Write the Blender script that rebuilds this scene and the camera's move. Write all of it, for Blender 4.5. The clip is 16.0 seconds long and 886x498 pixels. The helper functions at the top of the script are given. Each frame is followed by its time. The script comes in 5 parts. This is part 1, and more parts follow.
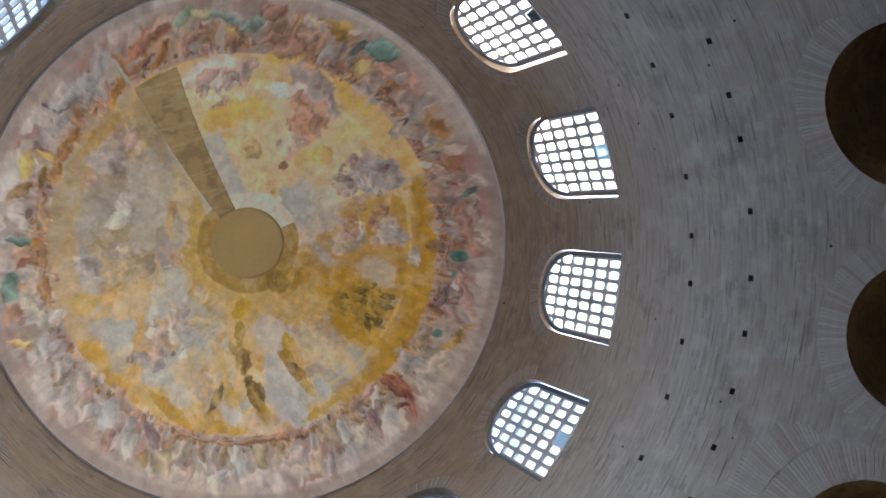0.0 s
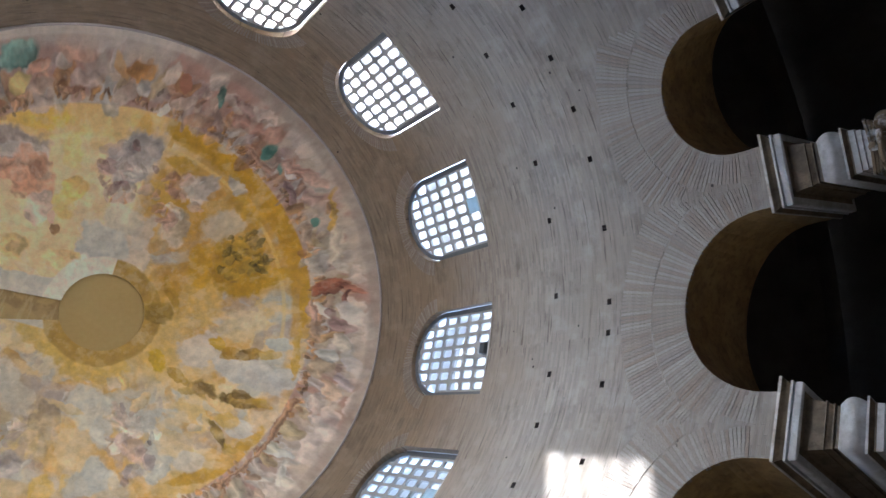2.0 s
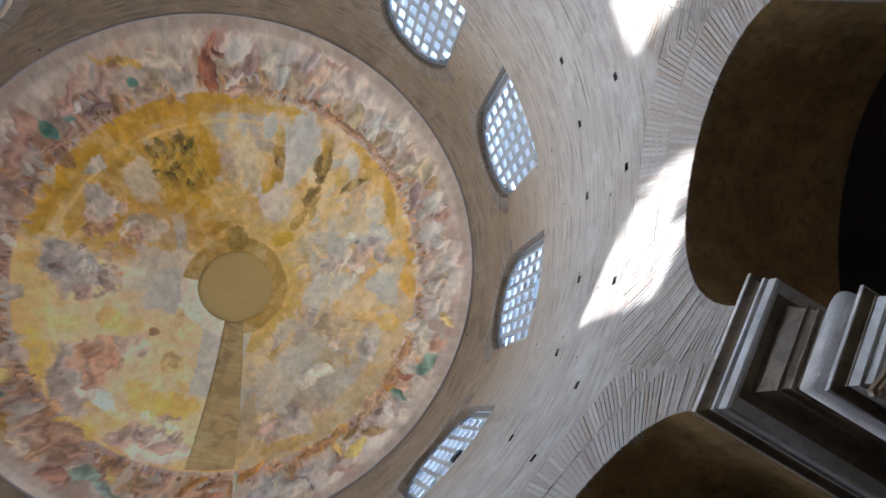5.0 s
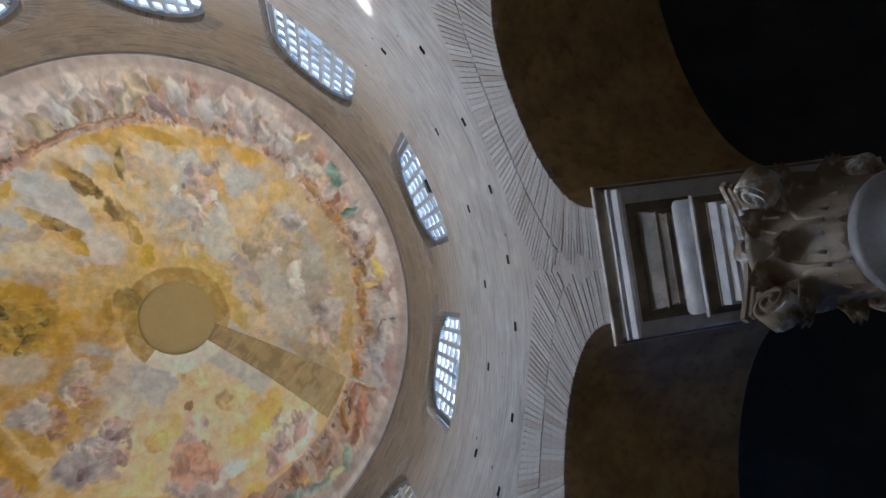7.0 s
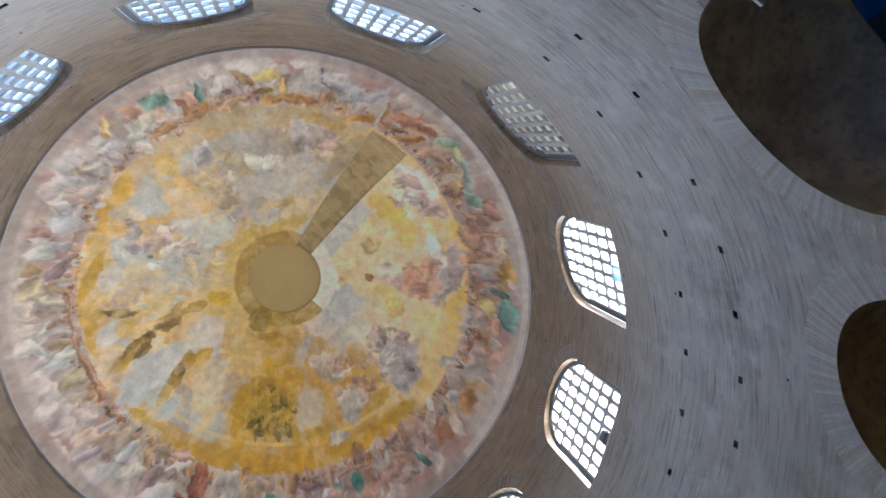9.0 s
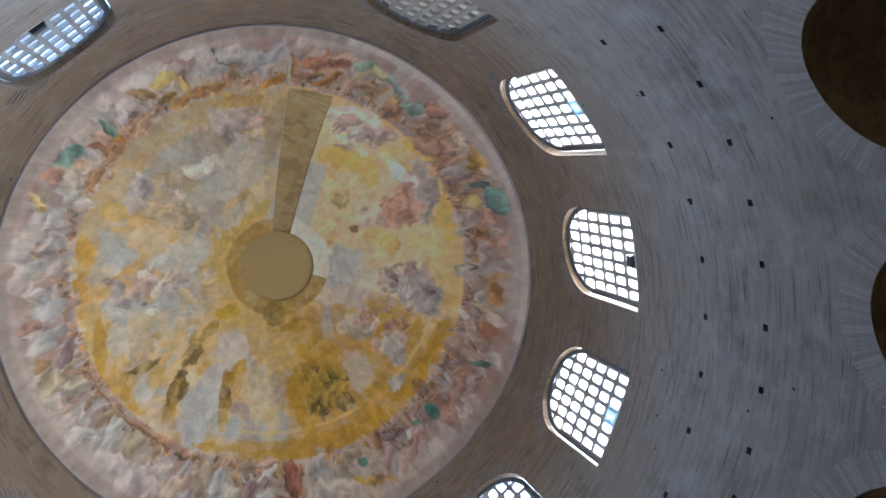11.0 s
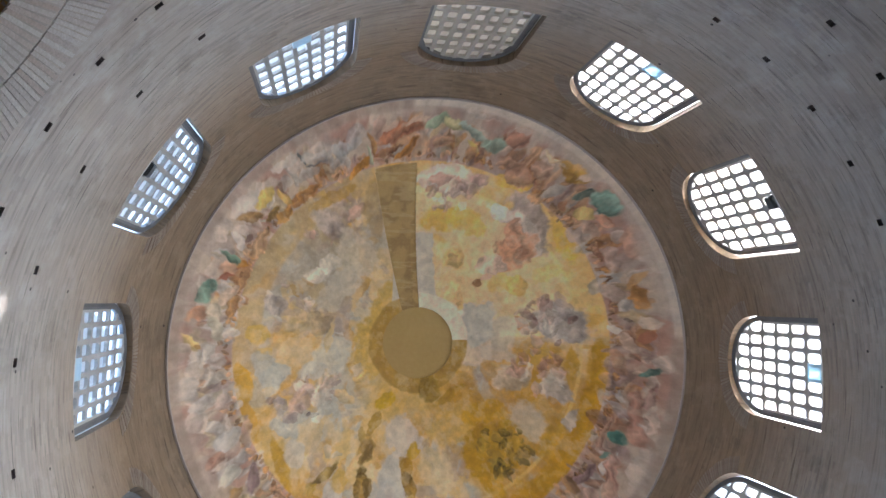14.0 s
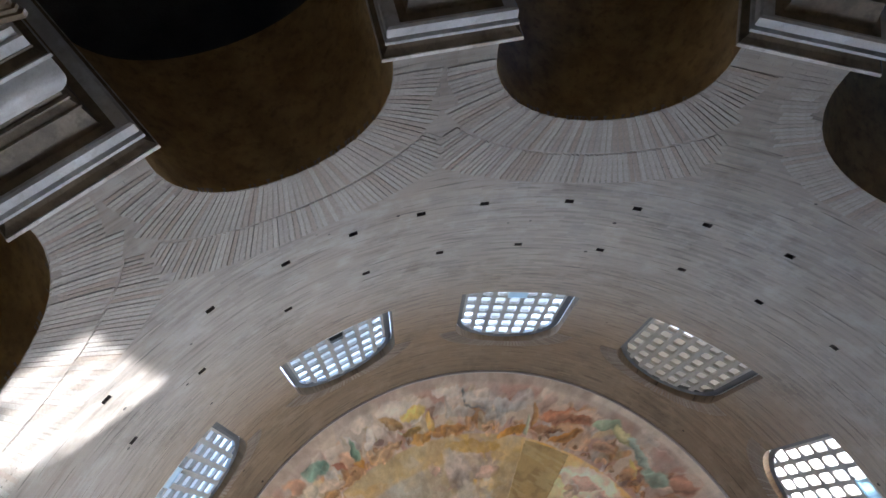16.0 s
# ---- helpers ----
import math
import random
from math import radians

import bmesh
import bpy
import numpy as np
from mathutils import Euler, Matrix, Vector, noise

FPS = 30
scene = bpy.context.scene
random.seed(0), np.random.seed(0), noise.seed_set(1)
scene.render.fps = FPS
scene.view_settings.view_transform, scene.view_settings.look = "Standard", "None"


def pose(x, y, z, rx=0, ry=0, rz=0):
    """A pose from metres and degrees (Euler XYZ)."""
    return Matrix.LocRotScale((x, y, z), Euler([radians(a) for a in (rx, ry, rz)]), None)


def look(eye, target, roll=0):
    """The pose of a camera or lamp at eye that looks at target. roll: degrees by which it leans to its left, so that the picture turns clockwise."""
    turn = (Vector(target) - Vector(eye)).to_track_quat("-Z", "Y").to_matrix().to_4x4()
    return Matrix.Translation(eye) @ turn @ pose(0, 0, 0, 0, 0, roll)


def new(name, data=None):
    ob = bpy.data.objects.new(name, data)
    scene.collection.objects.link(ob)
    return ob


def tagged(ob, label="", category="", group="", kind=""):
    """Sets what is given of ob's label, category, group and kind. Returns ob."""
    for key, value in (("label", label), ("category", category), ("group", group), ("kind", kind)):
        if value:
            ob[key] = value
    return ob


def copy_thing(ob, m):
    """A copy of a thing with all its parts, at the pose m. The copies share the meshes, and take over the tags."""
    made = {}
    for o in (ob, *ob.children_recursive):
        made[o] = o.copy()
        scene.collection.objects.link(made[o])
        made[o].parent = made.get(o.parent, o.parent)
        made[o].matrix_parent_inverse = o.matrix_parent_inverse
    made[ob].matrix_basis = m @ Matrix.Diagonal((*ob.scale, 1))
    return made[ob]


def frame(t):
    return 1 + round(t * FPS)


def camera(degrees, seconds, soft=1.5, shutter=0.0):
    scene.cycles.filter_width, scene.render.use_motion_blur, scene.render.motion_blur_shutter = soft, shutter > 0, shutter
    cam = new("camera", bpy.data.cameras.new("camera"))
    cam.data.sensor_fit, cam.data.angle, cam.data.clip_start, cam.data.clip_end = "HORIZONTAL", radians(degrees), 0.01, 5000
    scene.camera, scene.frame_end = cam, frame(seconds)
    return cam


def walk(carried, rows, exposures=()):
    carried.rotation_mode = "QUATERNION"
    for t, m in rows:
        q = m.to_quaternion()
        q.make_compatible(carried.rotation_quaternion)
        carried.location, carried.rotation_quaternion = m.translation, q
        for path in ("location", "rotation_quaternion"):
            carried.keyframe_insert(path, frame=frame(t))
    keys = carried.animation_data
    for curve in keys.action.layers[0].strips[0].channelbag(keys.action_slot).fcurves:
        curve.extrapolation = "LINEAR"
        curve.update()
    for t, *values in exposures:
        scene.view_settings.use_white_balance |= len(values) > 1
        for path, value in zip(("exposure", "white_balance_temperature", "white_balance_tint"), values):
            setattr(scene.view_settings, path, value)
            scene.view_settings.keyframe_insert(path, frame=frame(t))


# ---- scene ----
EXPO = [(0.0, 2.75, 5500, 11), (3.0, 2.82, 5650, 11), (6.0, 2.78, 5500, 10), (7.5, 2.92, 5500, 10), (8.5, 3.12, 5450, 10), (9.0, 3.08, 5250, 9), (10.0, 2.84, 5200, 9), (12.5, 2.64, 5400, 9), (14.0, 2.72, 5750, 11), (16.0, 2.60, 5750, 11)]
LAMP_W = 40.0            # mean of the window lamps
cam = camera(68.16, 16.0)
walk(cam, [
    (0.0, pose(1.997, -3.118, 1.606, 176.87, 28.23, 110.40)),
    (0.5, pose(2.102, -3.039, 1.623, 177.33, 30.71, 121.11)),
    (1.0, pose(2.214, -2.968, 1.625, -176.52, 36.76, 132.72)),
    (1.5, pose(2.349, -2.886, 1.623, -173.04, 39.08, 148.54)),
    (2.0, pose(2.397, -2.814, 1.657, -166.18, 37.00, 168.84)),
    (2.5, pose(2.451, -2.767, 1.589, -163.00, 36.43, -172.79)),
    (3.0, pose(2.410, -2.732, 1.590, -159.51, 33.54, -154.08)),
    (3.5, pose(2.449, -2.703, 1.575, -160.55, 28.04, -137.49)),
    (3.7, pose(2.527, -2.697, 1.569, -161.10, 24.49, -131.63)),
    (5.8, pose(2.649, -2.714, 1.650, -168.76, 8.58, -79.75)),
    (6.0, pose(2.624, -2.700, 1.632, -169.51, 8.33, -72.59)),
    (6.5, pose(2.529, -2.681, 1.548, -172.93, 8.33, -53.42)),
    (7.0, pose(2.526, -2.608, 1.491, -176.11, 10.53, -36.20)),
    (7.5, pose(2.523, -2.491, 1.490, -179.67, 10.27, -15.97)),
    (8.0, pose(2.434, -2.430, 1.488, 176.93, 10.70, 4.00)),
    (8.5, pose(2.308, -2.524, 1.521, 173.00, 14.35, 24.19)),
    (9.0, pose(2.349, -2.594, 1.522, 170.99, 13.94, 42.83)),
    (9.5, pose(2.297, -2.535, 1.503, 167.57, 15.13, 55.37)),
    (10.0, pose(2.206, -2.476, 1.496, 169.29, 18.35, 62.13)),
    (10.2, pose(2.092, -2.432, 1.499, 170.49, 18.40, 63.57)),
    (12.3, pose(1.770, -2.368, 1.606, 177.26, 22.10, 82.64)),
    (12.5, pose(1.568, -2.367, 1.608, 178.08, 22.45, 85.12)),
    (13.0, pose(1.358, -2.323, 1.645, 177.47, 23.36, 87.80)),
    (13.5, pose(1.158, -2.263, 1.720, -178.67, 18.50, 89.93)),
    (14.0, pose(1.019, -2.304, 1.751, -175.37, 9.67, 88.74)),
    (14.5, pose(0.894, -2.317, 1.797, -170.38, 4.36, 80.73)),
    (15.0, pose(0.822, -2.362, 1.829, -166.08, 1.01, 72.66)),
    (15.5, pose(0.824, -2.390, 1.870, -162.29, 1.47, 65.26)),
    (16.0, pose(0.919, -2.344, 1.879, -155.13, 2.31, 59.35)),
], EXPO)

# ---- world, sun, window light ----
SUN_AZ, SUN_EL = 60.0, 25.0
world = bpy.data.worlds.new("sky")
scene.world = world
world.use_nodes = True
wn = world.node_tree
sky = wn.nodes.new("ShaderNodeTexSky")
sky.sky_type = "NISHITA"
sky.sun_disc = False
sky.dust_density, sky.ozone_density, sky.air_density = 5.0, 0.6, 1.0
sky.sun_elevation = radians(SUN_EL)
sky.sun_rotation = radians(90 - SUN_AZ)
haze = wn.nodes.new("ShaderNodeHueSaturation")
haze.inputs["Saturation"].default_value = 0.35
wn.links.new(sky.outputs[0], haze.inputs["Color"])
wn.links.new(haze.outputs[0], wn.nodes["Background"].inputs[0])
wn.nodes["Background"].inputs[1].default_value = 0.11
sun = new("sun", bpy.data.lights.new("sun", "SUN"))
sun.data.energy, sun.data.angle, sun.data.color = 5.0, radians(1.5), (1.0, 0.95, 0.88)
sd = Vector((math.cos(radians(SUN_AZ)) * math.cos(radians(SUN_EL)), math.sin(radians(SUN_AZ)) * math.cos(radians(SUN_EL)), math.sin(radians(SUN_EL))))
sun.matrix_world = look(sd * 60, (0, 0, 0))

# ---- measures ----
R = 5.7                # inner radius of the drum
R_ARCH = 7.35          # outer face of the arcade wall
R_OUT = 6.95           # outer face of the clerestory
Z_ENT = 5.64           # top of the entablature blocks
Z_SILL, Z_WTOP, W_HALF = 11.54, 13.96, 0.84
Z_DOME, Z_APEX = 12.98, 19.18
Z_LEDGE = 15.16
PIERS = [16.5, 45.0, 73.5, 104.0, 133.1, 161.0, 194.5, 223.0, 252.1, 287.3, 315.5, 343.5]
PIER_HALF = 4.3
FLOOR_OUT = 11.2
R_REB = R + 0.17       # back of the window rims


def pol(a, r, z):
    return (r * math.cos(radians(a)), r * math.sin(radians(a)), z)


# ---- materials ----
def material(name, rough=0.9, metal=0.0):
    m = bpy.data.materials.new(name)
    m.use_nodes = True
    b = m.node_tree.nodes["Principled BSDF"]
    b.inputs["Roughness"].default_value = rough
    b.inputs["Metallic"].default_value = metal
    return m, m.node_tree, b


def node(nt, kind, **values):
    n = nt.nodes.new(kind)
    for key, value in values.items():
        n.inputs[key].default_value = value
    return n


def ramp(nt, source, stops):
    n = nt.nodes.new("ShaderNodeValToRGB")
    while len(n.color_ramp.elements) < len(stops):
        n.color_ramp.elements.new(0.5)
    for e, (p, c) in zip(n.color_ramp.elements, stops):
        e.position, e.color = p, (*c, 1)
    nt.links.new(source, n.inputs[0])
    return n.outputs[0]


def mix(nt, fac, a, b, blend="MIX"):
    n = nt.nodes.new("ShaderNodeMix")
    n.data_type, n.blend_type = "RGBA", blend
    for sock, value in ((n.inputs[0], fac), (n.inputs[6], a), (n.inputs[7], b)):
        if hasattr(value, "is_linked"):
            nt.links.new(value, sock)
        elif isinstance(value, (int, float)):
            sock.default_value = value
        else:
            sock.default_value = (*value, 1)
    return n.outputs[2]


def noise_out(nt, vec, scale, detail=4.0, rough=0.55):
    n = node(nt, "ShaderNodeTexNoise", Scale=scale, Detail=detail, Roughness=rough)
    nt.links.new(vec, n.inputs["Vector"])
    return n.outputs["Fac"]


def bump(nt, b, height, strength=0.3, dist=0.02):
    n = node(nt, "ShaderNodeBump", Strength=strength, Distance=dist)
    nt.links.new(height, n.inputs["Height"])
    nt.links.new(n.outputs[0], b.inputs["Normal"])


def stained_marble(name, light, stain, lo=0.44, hi=0.60, blotch=0.7):
    m, nt, b = material(name, 0.55)
    co = nt.nodes.new("ShaderNodeTexCoord").outputs["Object"]
    big, mid, fine = noise_out(nt, co, 3.0, 6.0, 0.65), noise_out(nt, co, 11.0, 5.0, 0.6), noise_out(nt, co, 45.0)
    col = mix(nt, ramp(nt, big, [(lo, (1, 1, 1)), (hi, (0, 0, 0))]), light, stain)
    col = mix(nt, blotch, col, ramp(nt, mid, [(0.34, (0.38, 0.34, 0.28)), (0.48, (0.95, 0.95, 0.94)), (0.7, (1.1, 1.1, 1.1))]), "MULTIPLY")
    nt.links.new(col, b.inputs["Base Color"])
    bump(nt, b, fine, 0.3, 0.01)
    return m


def plain_stone(name, c0, c1, rough=0.8, scale=6.0, bump_s=0.25):
    m, nt, b = material(name, rough)
    co = nt.nodes.new("ShaderNodeTexCoord").outputs["Object"]
    big = noise_out(nt, co, scale * 0.25)
    fine = noise_out(nt, co, scale * 5)
    col = mix(nt, 0.35, ramp(nt, big, [(0.3, c0), (0.7, c1)]), ramp(nt, fine, [(0.3, c0), (0.75, c1)]))
    nt.links.new(col, b.inputs["Base Color"])
    bump(nt, b, fine, bump_s, 0.01)
    return m


def brick_wall_material(name="old_brickwork"):
    """Old thin Roman bricks, weathered grey, laid in courses 4 to 5 cm high round the drum."""
    m, nt, b = material(name, 0.93)
    uv = nt.nodes.new("ShaderNodeTexCoord").outputs["UV"]
    ob = nt.nodes.new("ShaderNodeTexCoord").outputs["Object"]
    br = node(nt, "ShaderNodeTexBrick", Scale=1.0)
    br.offset, br.squash = 0.5, 1.0
    br.inputs["Color1"].default_value = (0.46, 0.415, 0.36, 1)
    br.inputs["Color2"].default_value = (0.31, 0.285, 0.255, 1)
    br.inputs["Mortar"].default_value = (0.37, 0.35, 0.325, 1)
    br.inputs["Mortar Size"].default_value = 0.006
    br.inputs["Mortar Smooth"].default_value = 0.4
    br.inputs["Brick Width"].default_value = 0.27
    br.inputs["Row Height"].default_value = 0.055
    wob = node(nt, "ShaderNodeTexNoise", Scale=1.4, Detail=3.0)
    nt.links.new(uv, wob.inputs["Vector"])
    add = nt.nodes.new("ShaderNodeVectorMath")
    add.operation = "MULTIPLY_ADD"
    nt.links.new(wob.outputs["Color"], add.inputs[0])
    add.inputs[1].default_value = (0.0, 0.05, 0.0)
    nt.links.new(uv, add.inputs[2])
    nt.links.new(add.outputs[0], br.inputs["Vector"])
    stain = noise_out(nt, ob, 0.55, 6.0, 0.65)
    pale = noise_out(nt, ob, 2.3, 5.0, 0.6)
    # streaks stretched along the courses
    st = node(nt, "ShaderNodeMapping")
    st.inputs["Scale"].default_value = (0.9, 14.0, 1.0)
    nt.links.new(uv, st.inputs[0])
    streak = noise_out(nt, st.outputs[0], 1.0, 5.0, 0.6)
    col = mix(nt, ramp(nt, stain, [(0.35, (0, 0, 0)), (0.68, (1, 1, 1))]), br.outputs["Color"], (0.36, 0.315, 0.265))
    col = mix(nt, ramp(nt, pale, [(0.52, (0, 0, 0)), (0.75, (0.7, 0.7, 0.7))]), col, (0.48, 0.465, 0.445))
    col = mix(nt, ramp(nt, pale, [(0.38, (0.62, 0.62, 0.62)), (0.60, (0.22, 0.22, 0.22))]), col, ramp(nt, streak, [(0.28, (0.30, 0.28, 0.26)), (0.5, (0.9, 0.9, 0.9)), (0.8, (1.0, 1.0, 1.0))]), "MULTIPLY")
    soil = noise_out(nt, ob, 1.1, 7.0, 0.7)
    col = mix(nt, 0.8, col, ramp(nt, soil, [(0.30, (0.62, 0.60, 0.57)), (0.46, (0.98, 0.98, 0.98)), (0.60, (1.0, 1.0, 1.0)), (0.72, (1.16, 1.15, 1.13))]), "MULTIPLY")
    crev = node(nt, "ShaderNodeMapping")
    crev.inputs["Scale"].default_value = (1.1, 20.0, 1.0)
    nt.links.new(add.outputs[0], crev.inputs[0])
    crack = ramp(nt, noise_out(nt, crev.outputs[0], 1.0, 4.0, 0.5), [(0.62, (0, 0, 0)), (0.68, (0.75, 0.75, 0.75))])
    col = mix(nt, crack, col, (0.13, 0.115, 0.10))
    # small holes as flat dots, their inner shade only painted
    dots = node(nt, "ShaderNodeTexVoronoi", Scale=2.3)
    nt.links.new(uv, dots.inputs["Vector"])
    dm = ramp(nt, dots.outputs["Distance"], [(0.045, (1, 1, 1)), (0.065, (0, 0, 0))])
    some = nt.nodes.new("ShaderNodeSeparateColor")
    nt.links.new(dots.outputs["Color"], some.inputs[0])
    dm = mix(nt, 1.0, dm, ramp(nt, some.outputs[0], [(0.5, (0, 0, 0)), (0.52, (1, 1, 1))]), "MULTIPLY")
    col = mix(nt, dm, col, (0.05, 0.043, 0.038))
    # tint that turns browner and darker with height
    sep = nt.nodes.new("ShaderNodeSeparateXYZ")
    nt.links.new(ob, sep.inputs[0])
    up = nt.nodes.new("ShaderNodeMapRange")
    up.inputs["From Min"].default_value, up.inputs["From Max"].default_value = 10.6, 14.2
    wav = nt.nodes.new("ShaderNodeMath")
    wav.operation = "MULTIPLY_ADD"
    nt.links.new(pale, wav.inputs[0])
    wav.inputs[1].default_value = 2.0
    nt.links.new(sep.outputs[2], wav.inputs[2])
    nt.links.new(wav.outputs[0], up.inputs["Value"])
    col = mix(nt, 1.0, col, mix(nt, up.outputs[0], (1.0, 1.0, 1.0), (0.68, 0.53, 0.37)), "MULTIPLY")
    nt.links.new(col, b.inputs["Base Color"])
    h = nt.nodes.new("ShaderNodeMath")
    h.operation = "MULTIPLY_ADD"
    nt.links.new(br.outputs["Fac"], h.inputs[0])
    h.inputs[1].default_value = -0.8
    nt.links.new(streak, h.inputs[2])
    bump(nt, b, h.outputs[0], 0.35, 0.02)
    return m


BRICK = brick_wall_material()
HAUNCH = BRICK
SOFFIT = stained_marble("brown_arch_plaster", (0.53, 0.36, 0.16), (0.35, 0.23, 0.10), 0.40, 0.62, 0.5)
MARBLE = stained_marble("grey_white_marble", (0.86, 0.87, 0.88), (0.60, 0.59, 0.58), 0.50, 0.72, 0.25)
OLD_STONE = stained_marble("stained_cornice_marble", (0.76, 0.74, 0.71), (0.46, 0.37, 0.27), 0.36, 0.58, 0.4)
CARVED = stained_marble("stained_carved_marble", (0.86, 0.86, 0.86), (0.26, 0.195, 0.12), 0.53, 0.63, 0.45)
# brown stone whose colour also carries the shade under the ledges
BED_STONE = stained_marble("shaded_brown_bed_stone", (0.27, 0.21, 0.14), (0.15, 0.115, 0.075), 0.40, 0.60, 0.5)
LATTICE = plain_stone("cast_stone_lattice", (0.30, 0.28, 0.25), (0.42, 0.40, 0.36), 0.9, 8.0, 0.3)
# pale colour puts the brightness of daylight into the reveals behind the lattices
REVEAL = plain_stone("daylit_reveal", (0.62, 0.60, 0.57), (0.78, 0.77, 0.74), 0.9, 4.0, 0.3)
RIM_STONE = plain_stone("dark_rim_plaster", (0.10, 0.10, 0.10), (0.18, 0.175, 0.17), 0.9, 6.0, 0.3)
SILL_STONE = plain_stone("pale_sill_plaster", (0.50, 0.48, 0.44), (0.66, 0.64, 0.60), 0.9, 5.0, 0.3)
GRANITE = plain_stone("grey_granite", (0.22, 0.21, 0.20), (0.40, 0.39, 0.38), 0.35, 14.0, 0.1)
# near-black base colour carries the dimness of the unlit ring aisle
VAULT = plain_stone("aisle_shade_mosaic", (0.05, 0.045, 0.04), (0.14, 0.12, 0.10), 0.7, 7.0, 0.3)
BLUE = plain_stone("blue_mosaic", (0.04, 0.10, 0.24), (0.07, 0.19, 0.44), 0.5, 6.0, 0.3)
FLOOR = plain_stone("worn_floor_marble", (0.29, 0.235, 0.165), (0.42, 0.34, 0.24), 0.4, 3.0, 0.1)
# shade inside the putlog holes, painted as near-black mortar
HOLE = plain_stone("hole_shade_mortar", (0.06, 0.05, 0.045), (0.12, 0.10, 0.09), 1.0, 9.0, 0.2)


def link_mesh(name, bm, mats, parent=None, smooth=False):
    me = bpy.data.meshes.new(name)
    bmesh.ops.recalc_face_normals(bm, faces=bm.faces[:]) if not bm.faces.layers.int.get("keep") else None
    bm.to_mesh(me)
    bm.free()
    for m in (mats if isinstance(mats, (list, tuple)) else [mats]):
        me.materials.append(m)
    if smooth:
        me.polygons.foreach_set("use_smooth", [True] * len(me.polygons))
    ob = new(name, me)
    ob.parent = parent
    return ob


def part(name, bm, material_, parent, label="", smooth=False):
    ob = link_mesh(name, bm, material_, parent, smooth)
    if label:
        ob["label"] = label
    return ob


def empty(name, m=None):
    ob = new(name)
    if m is not None:
        ob.matrix_world = m
    return ob


# ---- the drum wall: arcade below, clerestory windows above ----
ARCHES = []
for i, p in enumerate(PIERS):
    q = PIERS[(i + 1) % 12]
    q = q if q > p else q + 360
    h = (q - p) / 2 - PIER_HALF
    half = radians(h) * R
    crown = 7.10 if h > 10.9 else 6.93
    ARCHES.append(((p + q) / 2, h, crown, crown - half))
RIM = 0.09
W_OPEN = W_HALF + RIM
Z_OPEN = Z_SILL - 0.11
HALF_DEG = math.degrees(W_OPEN / R)
Z_WSPRING = Z_WTOP - W_HALF


def arch_z(a):
    for c, h, crown, zc in ARCHES:
        d = (a - c + 180) % 360 - 180
        if abs(d) <= h + 2e-4:
            return zc + math.sqrt(max(0.0, (radians(h) * R) ** 2 - (radians(d) * R) ** 2))
    return None


def window_z(a):
    d = (a + 15) % 30 - 15
    if abs(d) <= HALF_DEG + 2e-4:
        return Z_WSPRING + math.sqrt(max(0.0, W_OPEN ** 2 - (radians(d) * R) ** 2))
    return None


HOLES_LOW = [10.4, 20, 29, 38, 47, 56, 65.2, 74.3, 83.3, 90.5, 102.2, 113, 122, 131.5, 140.9, 149.9, 162, 174.6, 179.8, 188.4, 201, 213.3, 225, 236.9, 249, 261, 275.4, 288.4, 297.6, 305.7, 313.8, 321.3, 331.3, 339.3, 347.5, 357.2]
HOLES_HIGH = [9.9, 19.4, 29, 38, 47.5, 57, 66.3, 75.7, 85.0, 96, 106.5, 115, 125.4, 135.5, 147, 158, 172, 186.2, 195.3, 206, 217, 228.3, 240, 250, 260.8, 272.8, 283.2, 295.6, 306.4, 316.4, 327, 338, 349, 359.5]
Z_LOW, Z_HIGH, HOLE_H, HOLE_W = 8.50, 9.69, 0.042, 0.50


